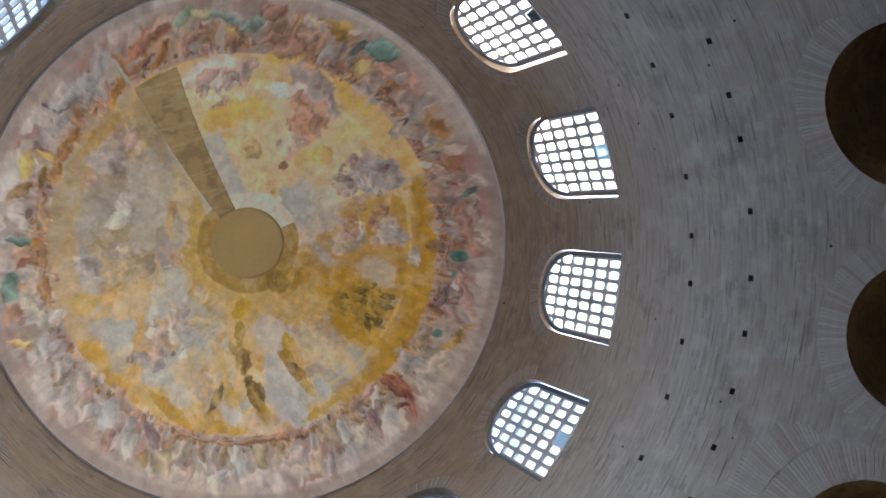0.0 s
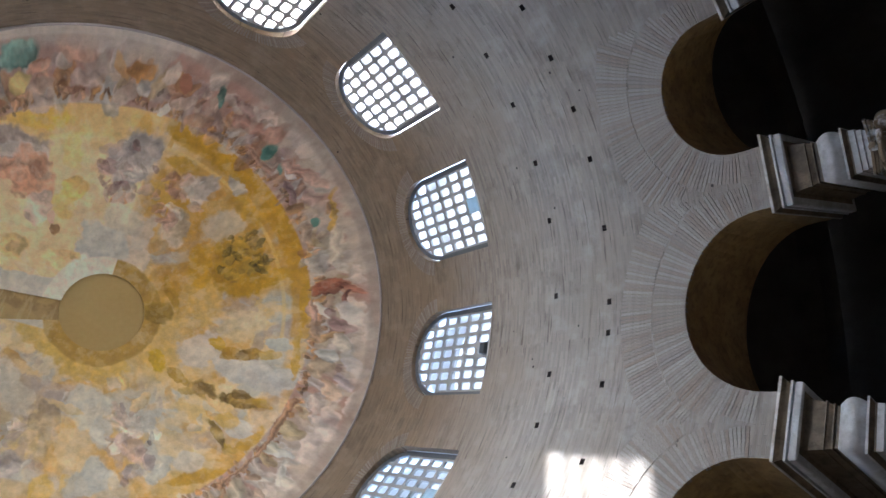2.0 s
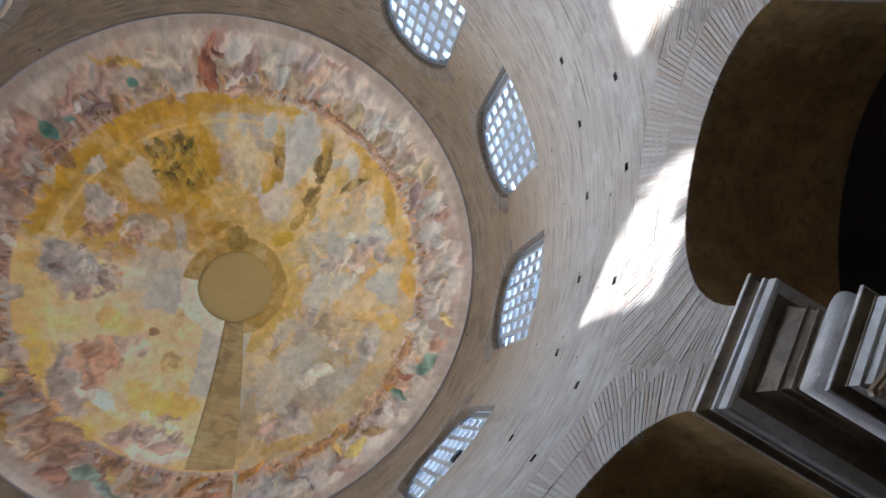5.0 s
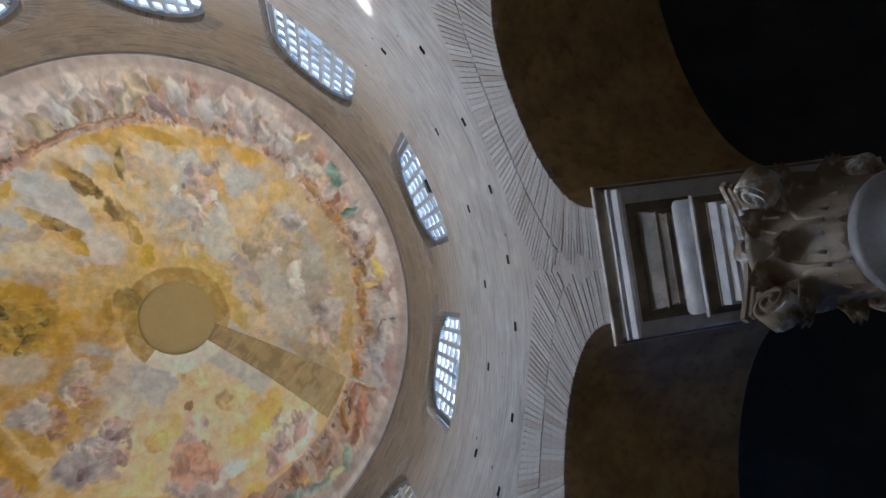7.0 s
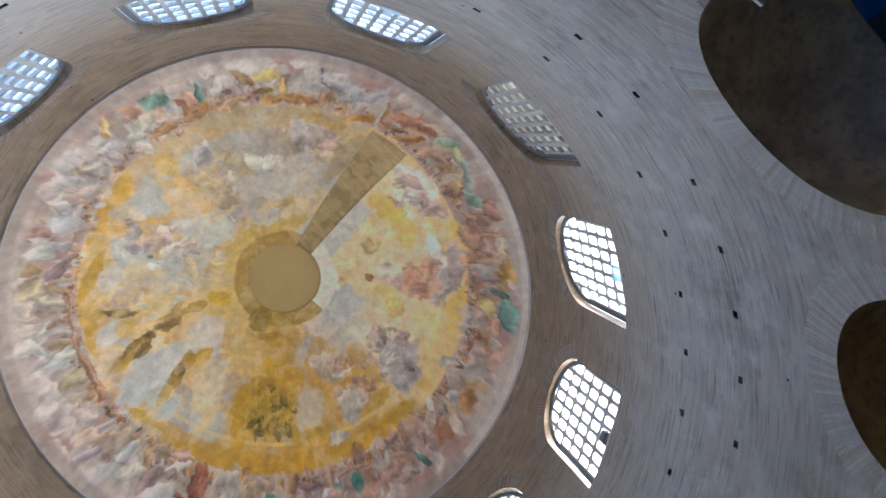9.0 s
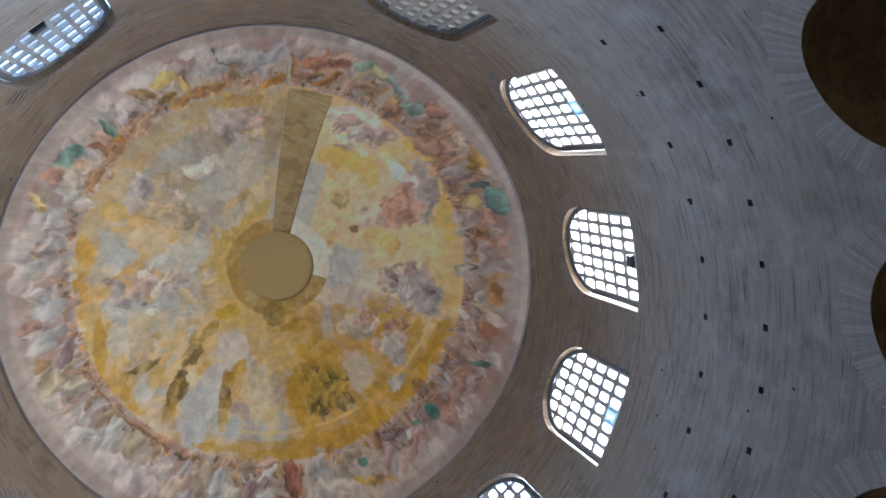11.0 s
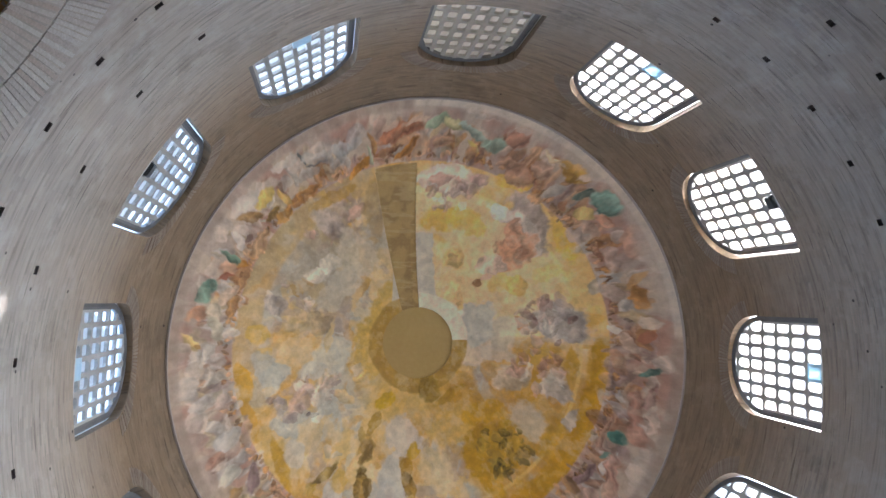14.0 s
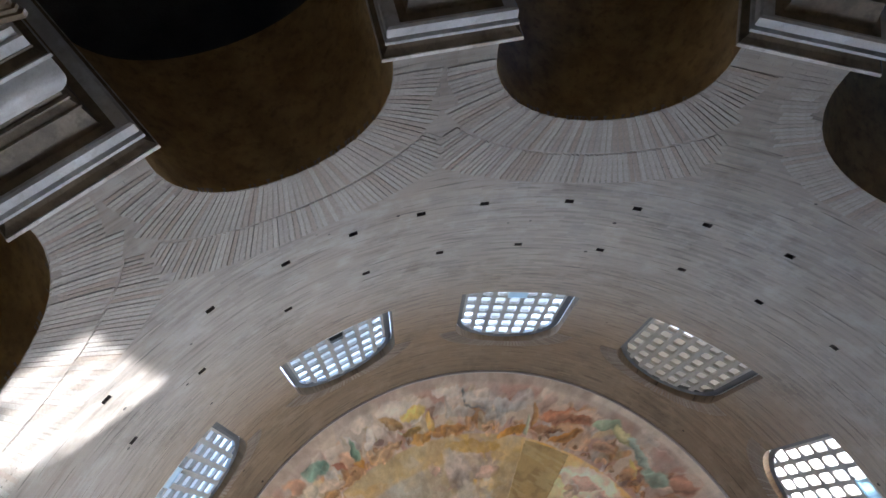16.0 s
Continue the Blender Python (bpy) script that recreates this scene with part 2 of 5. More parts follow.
def build_wall():
    cuts = set()
    for k in range(12):
        for s in np.linspace(-1, 1, 17):
            cuts.add(round((30 * k + HALF_DEG * math.sin(s * math.pi / 2)) % 360, 4))
    for c, h, crown, zc in ARCHES:
        for s in np.linspace(-1, 1, 25):
            cuts.add(round((c + h * math.sin(s * math.pi / 2)) % 360, 4))
    for a in HOLES_LOW + HOLES_HIGH:
        cuts.add(round((a - HOLE_W) % 360, 4))
        cuts.add(round((a + HOLE_W) % 360, 4))
    for a in range(0, 360, 2):
        cuts.add(float(a))
    cuts = sorted(cuts)
    bm = bmesh.new()
    uvl = bm.loops.layers.uv.new("UVMap")
    bm.faces.layers.int.new("keep")

    def quad(pts, mat=0, uv=None):
        ps = []
        for p in pts:
            if not ps or (Vector(p) - Vector(ps[-1])).length > 1e-5:
                ps.append(p)
        if len(ps) > 2 and (Vector(ps[0]) - Vector(ps[-1])).length < 1e-5:
            ps.pop()
        if len(ps) < 3:
            return
        f = bm.faces.new([bm.verts.new(p) for p in ps])
        f.material_index = mat
        for lp in f.loops:
            x, y, z = lp.vert.co
            lp[uvl].uv = (math.atan2(y, x) * R, z) if uv is None else uv(lp.vert.co)
        us = [lp[uvl].uv.x for lp in f.loops]
        if max(us) - min(us) > 10:
            for lp in f.loops:
                if lp[uvl].uv.x < 0:
                    lp[uvl].uv.x += 2 * math.pi * R

    def strip(a0, a1, r, lo, hi, mat=0):
        quad([pol(a1, r, lo[1]), pol(a0, r, lo[0]), pol(a0, r, hi[0]), pol(a1, r, hi[1])], mat)

    def near(a, items, half):
        return any(abs((a - x + 180) % 360 - 180) < half for x in items)

    radial = lambda co: (math.hypot(co.x, co.y), co.z + math.atan2(co.y, co.x) * 3)
    top = Z_WTOP + 0.25
    for i, a0 in enumerate(cuts):
        a1 = cuts[(i + 1) % len(cuts)]
        a1 = a1 if a1 > a0 else a1 + 360
        am = (a0 + a1) / 2
        inside = arch_z(am) is not None
        lo = (arch_z(a0), arch_z(a1)) if inside else (Z_ENT, Z_ENT)
        lo = tuple(z if z is not None else min(w for w in (*lo, 9.0) if w is not None) for z in lo)
        win = window_z(am) is not None
        levels = [lo]
        holes = []
        for zz, items in ((Z_LOW, HOLES_LOW), (Z_HIGH, HOLES_HIGH)):
            levels += [(zz - HOLE_H,) * 2, (zz + HOLE_H,) * 2]
            holes += [False, near(am, items, HOLE_W)]
        levels.append((Z_OPEN,) * 2)
        holes.append(False)
        for j, hole in enumerate(holes):
            l0, l1 = levels[j], levels[j + 1]
            if not hole:
                strip(a0, a1, R, l0, l1)
            else:
                d = 0.3
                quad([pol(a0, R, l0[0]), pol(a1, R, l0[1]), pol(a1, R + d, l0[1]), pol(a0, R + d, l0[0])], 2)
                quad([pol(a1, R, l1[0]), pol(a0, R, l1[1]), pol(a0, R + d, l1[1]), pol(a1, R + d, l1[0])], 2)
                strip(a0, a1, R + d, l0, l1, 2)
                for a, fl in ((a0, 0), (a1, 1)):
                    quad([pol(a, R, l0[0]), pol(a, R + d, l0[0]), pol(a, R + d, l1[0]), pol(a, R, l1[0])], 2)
        # arch soffit
        if inside:
            n = 4
            for k in range(n):
                r0, r1 = R + (R_ARCH - R) * k / n, R + (R_ARCH - R) * (k + 1) / n
                quad([pol(a0, r0, lo[0]), pol(a1, r0, lo[1]), pol(a1, r1, lo[1]), pol(a0, r1, lo[0])], 1, radial)
        strip(a1, a0, R_ARCH, (lo[1], lo[0]), (8.6, 8.6))
        quad([pol(a0, R_ARCH, 8.6), pol(a1, R_ARCH, 8.6), pol(a1, R_OUT, 8.6), pol(a0, R_OUT, 8.6)])
        if win:
            w0, w1 = window_z(a0) or Z_WSPRING, window_z(a1) or Z_WSPRING
            strip(a0, a1, R, (w0, w1), (top, top))
            strip(a1, a0, R_OUT, (8.6, 8.6), (Z_OPEN, Z_OPEN))
            strip(a1, a0, R_OUT, (w1, w0), (top, top))
            quad([pol(a1, R, w1), pol(a0, R, w0), pol(a0, R_REB, w0), pol(a1, R_REB, w1)], 0, radial)
            quad([pol(a1, R_REB, w1), pol(a0, R_REB, w0), pol(a0, R_OUT, w0), pol(a1, R_OUT, w1)], 4, radial)
            quad([pol(a0, R, Z_OPEN), pol(a1, R, Z_OPEN), pol(a1, R_OUT, Z_OPEN), pol(a0, R_OUT, Z_OPEN)], 3, radial)
        else:
            strip(a0, a1, R, (Z_OPEN, Z_OPEN), (top, top))
            strip(a1, a0, R_OUT, (8.6, 8.6), (top, top))
    for k in range(12):
        for s in (-1, 1):
            a = 30 * k + s * HALF_DEG
            quad([pol(a, R, Z_OPEN), pol(a, R_REB, Z_OPEN), pol(a, R_REB, Z_WSPRING), pol(a, R, Z_WSPRING)], 0, radial)
            quad([pol(a, R_REB, Z_OPEN), pol(a, R_OUT, Z_OPEN), pol(a, R_OUT, Z_WSPRING), pol(a, R_REB, Z_WSPRING)], 4, radial)
    for c, h, crown, zc in ARCHES:
        for s in (-1, 1):
            a = c + s * h
            quad([pol(a, R, Z_ENT), pol(a, R_ARCH, Z_ENT), pol(a, R_ARCH, zc), pol(a, R, zc)], 1, radial)
    bmesh.ops.remove_doubles(bm, verts=bm.verts[:], dist=1e-4)
    bmesh.ops.recalc_face_normals(bm, faces=bm.faces[:])
    return bm


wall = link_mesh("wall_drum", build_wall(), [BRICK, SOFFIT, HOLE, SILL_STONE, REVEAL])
tagged(wall, "round drum wall of weathered grey-brown Roman brickwork with arches and windows", "wall", kind="structure")


# ---- dome ----
def dome_r(z):
    return R * math.sqrt(max(0.0, 1 - ((z - Z_DOME) / (Z_APEX - Z_DOME)) ** 2))


def lathe(profile, steps, a0=0.0, a1=360.0):
    bm = bmesh.new()
    uvl = bm.loops.layers.uv.new("UVMap")
    bm.faces.layers.int.new("keep")
    rings = []
    for i in range(steps + 1):
        a = a0 + (a1 - a0) * i / steps
        rings.append([bm.verts.new(pol(a, r, z)) for r, z in profile])
    for i in range(steps):
        for j in range(len(profile) - 1):
            f = bm.faces.new((rings[i][j], rings[i + 1][j], rings[i + 1][j + 1], rings[i][j + 1]))
            for lp, (ii, jj) in zip(f.loops, ((i, j), (i + 1, j), (i + 1, j + 1), (i, j + 1))):
                lp[uvl].uv = (radians(a0 + (a1 - a0) * ii / steps) * R, profile[jj][1])
    bmesh.ops.remove_doubles(bm, verts=bm.verts[:], dist=1e-5)
    return bm


prof = [(R, Z_WTOP + 0.25)]
for k in range(1, 9):
    z = Z_WTOP + 0.25 + (Z_LEDGE - Z_WTOP - 0.25) * k / 8
    f = k / 8
    prof.append((R * (1 - f * f) + 5.37 * f * f, z))
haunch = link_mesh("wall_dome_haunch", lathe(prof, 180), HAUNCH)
tagged(haunch, "brown brick haunch of the dome above the windows", "wall", kind="structure")
# the lip where the painted plaster of the dome begins
R_EDGE = 5.345
Z_EDGE = Z_DOME + (Z_APEX - Z_DOME) * math.sqrt(1 - (R_EDGE / R) ** 2)
R_EYE = 0.93


def dome_z(r):
    return Z_DOME + (Z_APEX - Z_DOME) * np.sqrt(np.maximum(0.0, 1 - (r / R) ** 2))


class Field:
    """Smooth value noise on a plane, for brushwork."""

    def __init__(self, seed):
        self.g = np.random.RandomState(seed).rand(64, 64)

    def one(self, x, y):
        xi, yi = np.floor(x).astype(int), np.floor(y).astype(int)
        fx, fy = x - xi, y - yi
        fx, fy = fx * fx * (3 - 2 * fx), fy * fy * (3 - 2 * fy)
        g = self.g
        a, b = g[xi % 64, yi % 64], g[(xi + 1) % 64, yi % 64]
        c, d = g[xi % 64, (yi + 1) % 64], g[(xi + 1) % 64, (yi + 1) % 64]
        return (a * (1 - fx) + b * fx) * (1 - fy) + (c * (1 - fx) + d * fx) * fy

    def __call__(self, x, y, scale, octaves=4):
        out, amp, total = 0.0, 1.0, 0.0
        for k in range(octaves):
            out = out + amp * self.one(x * scale + 17.3 * k, y * scale + 5.1 * k)
            total += amp
            amp, scale = amp * 0.55, scale * 2.03
        return out / total


def smooth(a, b, x):
    t = np.clip((x - a) / (b - a), 0, 1)
    return t * t * (3 - 2 * t)


CREAM, YELLOW, GREY = (0.62, 0.495, 0.315), (0.57, 0.325, 0.09), (0.46, 0.45, 0.42)
MAUVE = (0.42, 0.33, 0.30)
WHITE = (0.68, 0.64, 0.58)
PEACH, ORANGE, OLIVE = (0.60, 0.38, 0.26), (0.58, 0.30, 0.09), (0.24, 0.19, 0.06)
OCHRE, ROSE, PLUM = (0.46, 0.31, 0.11), (0.50, 0.33, 0.28), (0.28, 0.16, 0.15)


def fresco_colours(x, y):
    r, az = np.hypot(x, y), np.degrees(np.arctan2(y, x))
    f1, f2, f3, f4 = Field(1), Field(2), Field(3), Field(4)
    wx, wy = x + 0.5 * (f1(x, y, 1.6) - 0.5), y + 0.5 * (f2(x, y, 1.6) - 0.5)
    fx, fy = x + 0.16 * (f3(x, y, 5.0, 3) - 0.5), y + 0.16 * (f4(x, y, 5.0, 3) - 0.5)
    col = np.empty((len(x), 3))
    col[:] = CREAM
    soft_n, fine_n = f2(x, y, 4.0, 3), f3(x, y, 9.0, 2)

    def lay(mask, c):
        m = np.clip(mask, 0, 1)[:, None]
        col[:] = col * (1 - m) + np.array(c) * m

    # clouds and gold of the inner field
    lay(0.9 * smooth(0.47, 0.58, f1(wx, wy, 1.1)), GREY)
    lay(0.6 * smooth(0.52, 0.60, f2(wx + 4, wy, 1.8, 3)), (0.64, 0.54, 0.38))
    lay(0.60 * smooth(0.52, 0.60, f2(wx, wy, 1.3)) * (0.5 + f4(x, y, 5.0, 3)), YELLOW)
    lay(0.7 * smooth(0.56, 0.68, f3(wx, wy, 2.2)), (0.62, 0.46, 0.23))
    lay(0.6 * smooth(0.58, 0.70, f4(wx, wy, 2.0)), MAUVE)
    lay(0.8 * smooth(2.0, 0.9, np.hypot(x + 0.5, y + 0.2) + 0.8 * (f1(x, y, 2.0) - 0.5)), (0.60, 0.41, 0.15))
    # the gilded side of the field towards the rays
    lay(0.75 * smooth(0.47, 0.58, f3(wx, wy, 1.4)) * smooth(1.9, 0.6, np.hypot(x + 2.5, y - 2.2)), YELLOW)
    lay(0.55 * smooth(0.45, 0.6, f4(wx, wy, 1.0)) * smooth(3.2, 1.0, np.hypot(x, y + 3.0)), GREY)
    lay(0.7 * smooth(0.40, 0.58, f1(wx, wy, 1.2)) * smooth(2.3, 0.8, np.hypot(x - 2.4, y + 2.5)), (0.38, 0.31, 0.23))
    lay(0.75 * smooth(0.44, 0.56, f2(wx, wy, 1.0)) * smooth(2.6, 1.4, np.hypot(x + 1.8, y - 2.6)), (0.56, 0.33, 0.08))
    # cleaned sector
    clean = smooth(-8.5, -7.0, az) * smooth(86.5, 84.5, az)
    lay(clean * (0.98 - 0.20 * f1(wx, wy, 1.3)), (0.67, 0.52, 0.33))
    lay(clean * 0.7 * smooth(0.53, 0.60, f2(wx, wy, 1.1, 3)), (0.65, 0.455, 0.20))
    lay(clean * 0.5 * smooth(0.54, 0.62, f3(wx, wy, 1.3, 3)), (0.72, 0.62, 0.42))

    def blot(cx, cy, a, b, turn, c, alpha=1.0, folds=0.0, rag=0.5, phase=0.0):
        dx, dy = x - cx, y - cy
        near = np.flatnonzero(np.abs(dx) + np.abs(dy) < 2.2 * max(a, b))
        if not len(near):
            return
        ux, uy = fx[near] - cx, fy[near] - cy
        ct, st = math.cos(radians(turn)), math.sin(radians(turn))
        u, v = ux * ct + uy * st, -ux * st + uy * ct
        n = soft_n[near]
        d = np.sqrt((u / a) ** 2 + (v / b) ** 2) + rag * (n - 0.5)
        m = alpha * smooth(1.10, 0.82, d)
        shade = 1.0 + 0.10 * np.clip(v / b, -1, 1) * math.cos(radians(turn)) + 0.16 * (fine_n[near] - 0.5)
        if folds:
            s = np.sin(0.55 * folds * v / b + phase + 6 * n + 1.6 * u / a)
            shade = shade + 0.17 * s + 0.40 * np.maximum(s - 0.65, 0) - 0.30 * np.maximum(-s - 0.7, 0)
        c = np.clip(np.array(c)[None, :] * (np.ones(len(u)) * shade)[:, None], 0, 0.82)
        col[near] = col[near] * (1 - m[:, None]) + c * m[:, None]

    def cluster(cx, cy, rad, colours, seed, count=24, alpha=0.7):
        """A loose group of small draped shapes with lit and shaded sides."""
        g = random.Random(seed)
        for _ in range(count):
            a, d = g.uniform(0, 6.283), rad * math.sqrt(g.random())
            size = rad * g.uniform(0.12, 0.34)
            blot(cx + d * math.cos(a), cy + d * math.sin(a), size, size * g.uniform(0.35, 0.7), g.uniform(0, 180), g.choice(colours), alpha, g.choice((0, 3, 5)), 0.8)

    # gold rim of the inner field
    jag = 0.06 * (f3(x, y, 3.0) - 0.5)
    rim = smooth(4.00, 4.08, r + jag + np.where((x < 0) & (y > -1.0), -0.02, 0.12)) * smooth(4.44, 4.40, r + 0.5 * jag)
    lay(rim * (0.75 + 0.25 * clean) * np.where((az > -8) & (az < 88), 0.35, np.where((x < 0.1) & (y > 0.3), 0.95, 0.40)), (0.56, 0.325, 0.055))
    lay(0.5 * smooth(3.86, 3.90, r) * smooth(3.97, 3.93, r) * (y > 0), (0.68, 0.54, 0.26))

    # loose groups in the clouds
    cluster(-1.3, -2.9, 0.75, (WHITE, MAUVE, (0.38, 0.29, 0.27), GREY), 80)
    cluster(0.95, -3.3, 0.6, (GREY, WHITE, MAUVE), 85, 16, 0.5)
    cluster(3.0, -2.2, 0.75, (MAUVE, (0.42, 0.32, 0.26), ROSE, GREY), 90, 18, 0.5)
    cluster(-3.2, -2.2, 0.7, (GREY, (0.56, 0.48, 0.40), YELLOW), 108, 16, 0.5)
    cluster(-0.6, -1.9, 0.8, (GREY, (0.60, 0.54, 0.46), (0.62, 0.47, 0.24)), 111, 20, 0.5)
    # cloud banks, the robed shape, the gilded cluster and the rays
    blot(2.04, -3.76, 0.95, 0.30, 35, (0.42, 0.36, 0.25), .6, 0, 0.7)
    blot(0.25, -3.93, 0.26, 0.26, 97, (0.60, 0.42, 0.14), .8, 0, 0.7)
    blot(-0.19, -3.78, 0.17, 0.18, 61, (0.60, 0.43, 0.16), .7, 0, 0.7)
    blot(-0.57, -3.72, 0.25, 0.47, 63, GREY, .8, 0, 0.7)
    blot(-0.83, -4.17, 0.51, 0.13, 165, (0.57, 0.35, 0.09), .9, 0, 0.7)
    blot(-1.70, -3.94, 0.47, 0.12, 158, (0.55, 0.33, 0.09), .85, 0, 0.7)
    blot(-0.19, -3.10, 0.42, 0.37, 84, (0.63, 0.49, 0.31), .8, 0, 0.7)
    blot(-0.31, -2.20, 0.49, 0.43, 61, (0.54, 0.52, 0.47), .8, 0, 0.7)
    blot(-0.66, -2.70, 0.34, 0.22, 85, (0.52, 0.50, 0.46), .7, 0, 0.7)
    blot(0.53, -2.90, 0.63, 0.26, 68, (0.45, 0.35, 0.22), .7, 2, 0.7)
    blot(0.44, -2.54, 0.34, 0.25, 70, (0.43, 0.34, 0.23), .7, 2, 0.7)
    blot(0.92, -3.58, 0.23, 0.30, 57, (0.41, 0.36, 0.34), .8, 2, 0.7)
    blot(1.03, -3.60, 0.10, 0.16, 92, (0.33, 0.29, 0.28), .6, 0, 0.7)
    blot(1.29, -3.18, 0.18, 0.05, 143, (0.44, 0.30, 0.14), .8, 0, 0.7)
    blot(1.32, -3.03, 0.16, 0.04, 142, (0.47, 0.32, 0.15), .7, 0, 0.7)
    blot(1.47, -2.87, 0.20, 0.06, 136, (0.45, 0.30, 0.15), .8, 0, 0.7)
    blot(1.65, -2.64, 0.31, 0.19, 78, (0.60, 0.55, 0.48), .8, 3, 0.7)
    blot(1.94, -2.36, 0.28, 0.22, 56, (0.54, 0.50, 0.45), .7, 2, 0.7)
    blot(-1.35, -2.90, 0.40, 0.25, 53, (0.50, 0.38, 0.34), .7, 3, 0.7)
    blot(-1.41, -3.40, 0.15, 0.22, 67, (0.38, 0.34, 0.34), .7, 3, 0.7)
    blot(-1.01, -2.27, 0.34, 0.14, 46, (0.52, 0.40, 0.34), .7, 3, 0.7)
    blot(-1.00, -2.08, 0.16, 0.07, 85, (0.34, 0.28, 0.27), .7, 0, 0.7)
    blot(-1.74, -3.15, 0.18, 0.10, 80, (0.36, 0.30, 0.30), .7, 0, 0.7)
    blot(-1.70, -2.73, 0.06, 0.04, 67, (0.26, 0.22, 0.22), .7, 0, 0.7)
    blot(-1.32, -2.47, 0.26, 0.19, 65, (0.58, 0.53, 0.48), .7, 3, 0.7)
    blot(2.88, -2.37, 0.31, 0.35, 75, (0.42, 0.34, 0.31), .7, 2, 0.7)
    blot(3.06, -2.57, 0.27, 0.19, 55, (0.40, 0.35, 0.31), .6, 2, 0.7)
    blot(0.54, -1.07, 0.70, 0.32, 32, (0.59, 0.41, 0.14), .8, 0, 0.7)
    blot(-0.18, -1.34, 0.27, 0.72, 76, (0.58, 0.41, 0.15), .8, 0, 0.7)
    blot(0.17, -2.31, 0.45, 0.10, 12, (0.60, 0.46, 0.24), .6, 0, 0.7)
    blot(1.61, -1.91, 0.44, 0.38, 57, (0.52, 0.49, 0.43), .7, 0, 0.7)
    blot(1.06, -2.33, 0.35, 0.31, 58, (0.55, 0.50, 0.42), .6, 0, 0.7)
    blot(3.04, -2.26, 0.48, 0.33, 55, (0.42, 0.36, 0.33), .7, 2, 0.7)
    blot(3.21, -1.78, 0.31, 0.14, 45, (0.47, 0.33, 0.28), .8, 3, 0.7)
    blot(2.25, -1.65, 0.44, 0.68, 56, (0.53, 0.48, 0.41), .7, 0, 0.7)
    blot(3.28, -1.31, 0.29, 0.56, 75, (0.42, 0.31, 0.18), .7, 0, 0.7)
    blot(3.48, -2.31, 0.60, 0.12, 59, (0.50, 0.32, 0.10), .7, 0, 0.7)
    blot(1.01, -0.94, 0.63, 0.32, 26, (0.58, 0.41, 0.15), .8, 0, 0.7)
    blot(3.19, 0.40, 0.53, 0.30, 86, (0.66, 0.45, 0.15), .85, 0, 0.7)
    blot(3.22, 0.92, 0.42, 0.26, 96, (0.66, 0.47, 0.17), .8, 0, 0.7)
    blot(2.96, 1.31, 0.30, 0.23, 87, (0.68, 0.50, 0.20), .8, 0, 0.7)
    blot(2.24, 0.80, 0.27, 0.35, 65, (0.57, 0.42, 0.22), .85, 5, 0.7)
    blot(2.24, 0.80, 0.11, 0.15, 65, (0.50, 0.35, 0.20), .7, 0, 0.7)
    blot(2.36, -0.08, 0.26, 0.47, 82, (0.56, 0.51, 0.45), .9, 0, 0.7)
    blot(1.23, 0.89, 0.25, 0.40, 77, (0.64, 0.46, 0.27), .8, 2, 0.7)
    blot(0.73, 1.50, 0.51, 0.35, 76, (0.51, 0.48, 0.44), .95, 0, 0.7)
    blot(1.65, 0.33, 0.40, 0.13, 24, (0.62, 0.50, 0.36), .7, 0, 0.7)
    blot(1.54, 2.43, 0.25, 0.28, 51, (0.62, 0.43, 0.18), .8, 3, 0.7)
    blot(1.63, 2.02, 0.30, 0.25, 75, (0.67, 0.50, 0.22), .7, 0, 0.7)
    blot(1.86, 3.06, 0.40, 0.25, 61, (0.66, 0.51, 0.25), .7, 0, 0.7)
    blot(2.70, 3.28, 0.17, 0.64, 60, (0.66, 0.46, 0.15), .8, 0, 0.7)
    blot(4.05, 0.56, 0.69, 0.31, 95, (0.63, 0.53, 0.47), .85, 3, 0.7)
    blot(4.05, -0.06, 0.36, 0.17, 85, (0.62, 0.53, 0.48), .85, 3, 0.7)
    blot(4.08, 0.22, 0.30, 0.11, 81, (0.50, 0.33, 0.28), .8, 3, 0.7)
    blot(3.91, 0.77, 0.17, 0.09, 113, (0.40, 0.27, 0.23), .8, 2, 0.7)
    blot(4.06, 1.15, 0.25, 0.11, 96, (0.48, 0.33, 0.30), .8, 3, 0.7)
    blot(3.86, -0.02, 0.13, 0.07, 76, (0.40, 0.26, 0.20), .7, 2, 0.7)
    blot(4.29, 0.15, 0.14, 0.07, 76, (0.64, 0.57, 0.54), .8, 0, 0.7)
    blot(3.07, 2.50, 0.38, 0.90, 56, (0.45, 0.37, 0.34), .95, 2, 0.7)
    blot(3.35, 1.82, 0.34, 0.16, 111, (0.63, 0.57, 0.53), .9, 2, 0.7)
    blot(2.98, 2.51, 0.13, 0.48, 50, (0.62, 0.55, 0.51), .8, 2, 0.7)
    blot(2.30, 2.59, 0.40, 0.13, 62, (0.60, 0.53, 0.49), .7, 0, 0.7)
    blot(2.48, 2.29, 0.53, 0.50, 7, (0.52, 0.31, 0.22), 1.0, 7, 0.7)
    blot(2.85, 2.22, 0.36, 0.24, -13, (0.55, 0.33, 0.24), .9, 5, 0.7)
    blot(2.07, 1.80, 0.38, 0.28, 64, (0.64, 0.50, 0.42), .95, 4, 0.7)
    blot(1.73, 1.65, 0.18, 0.10, 76, (0.60, 0.42, 0.34), .9, 0, 0.7)
    blot(1.59, 1.46, 0.13, 0.12, 54, (0.42, 0.25, 0.14), 1.0, 0, 0.7)
    blot(-0.77, 0.55, 0.80, 0.32, 59, (0.58, 0.39, 0.11), .7, 0, 0.7)
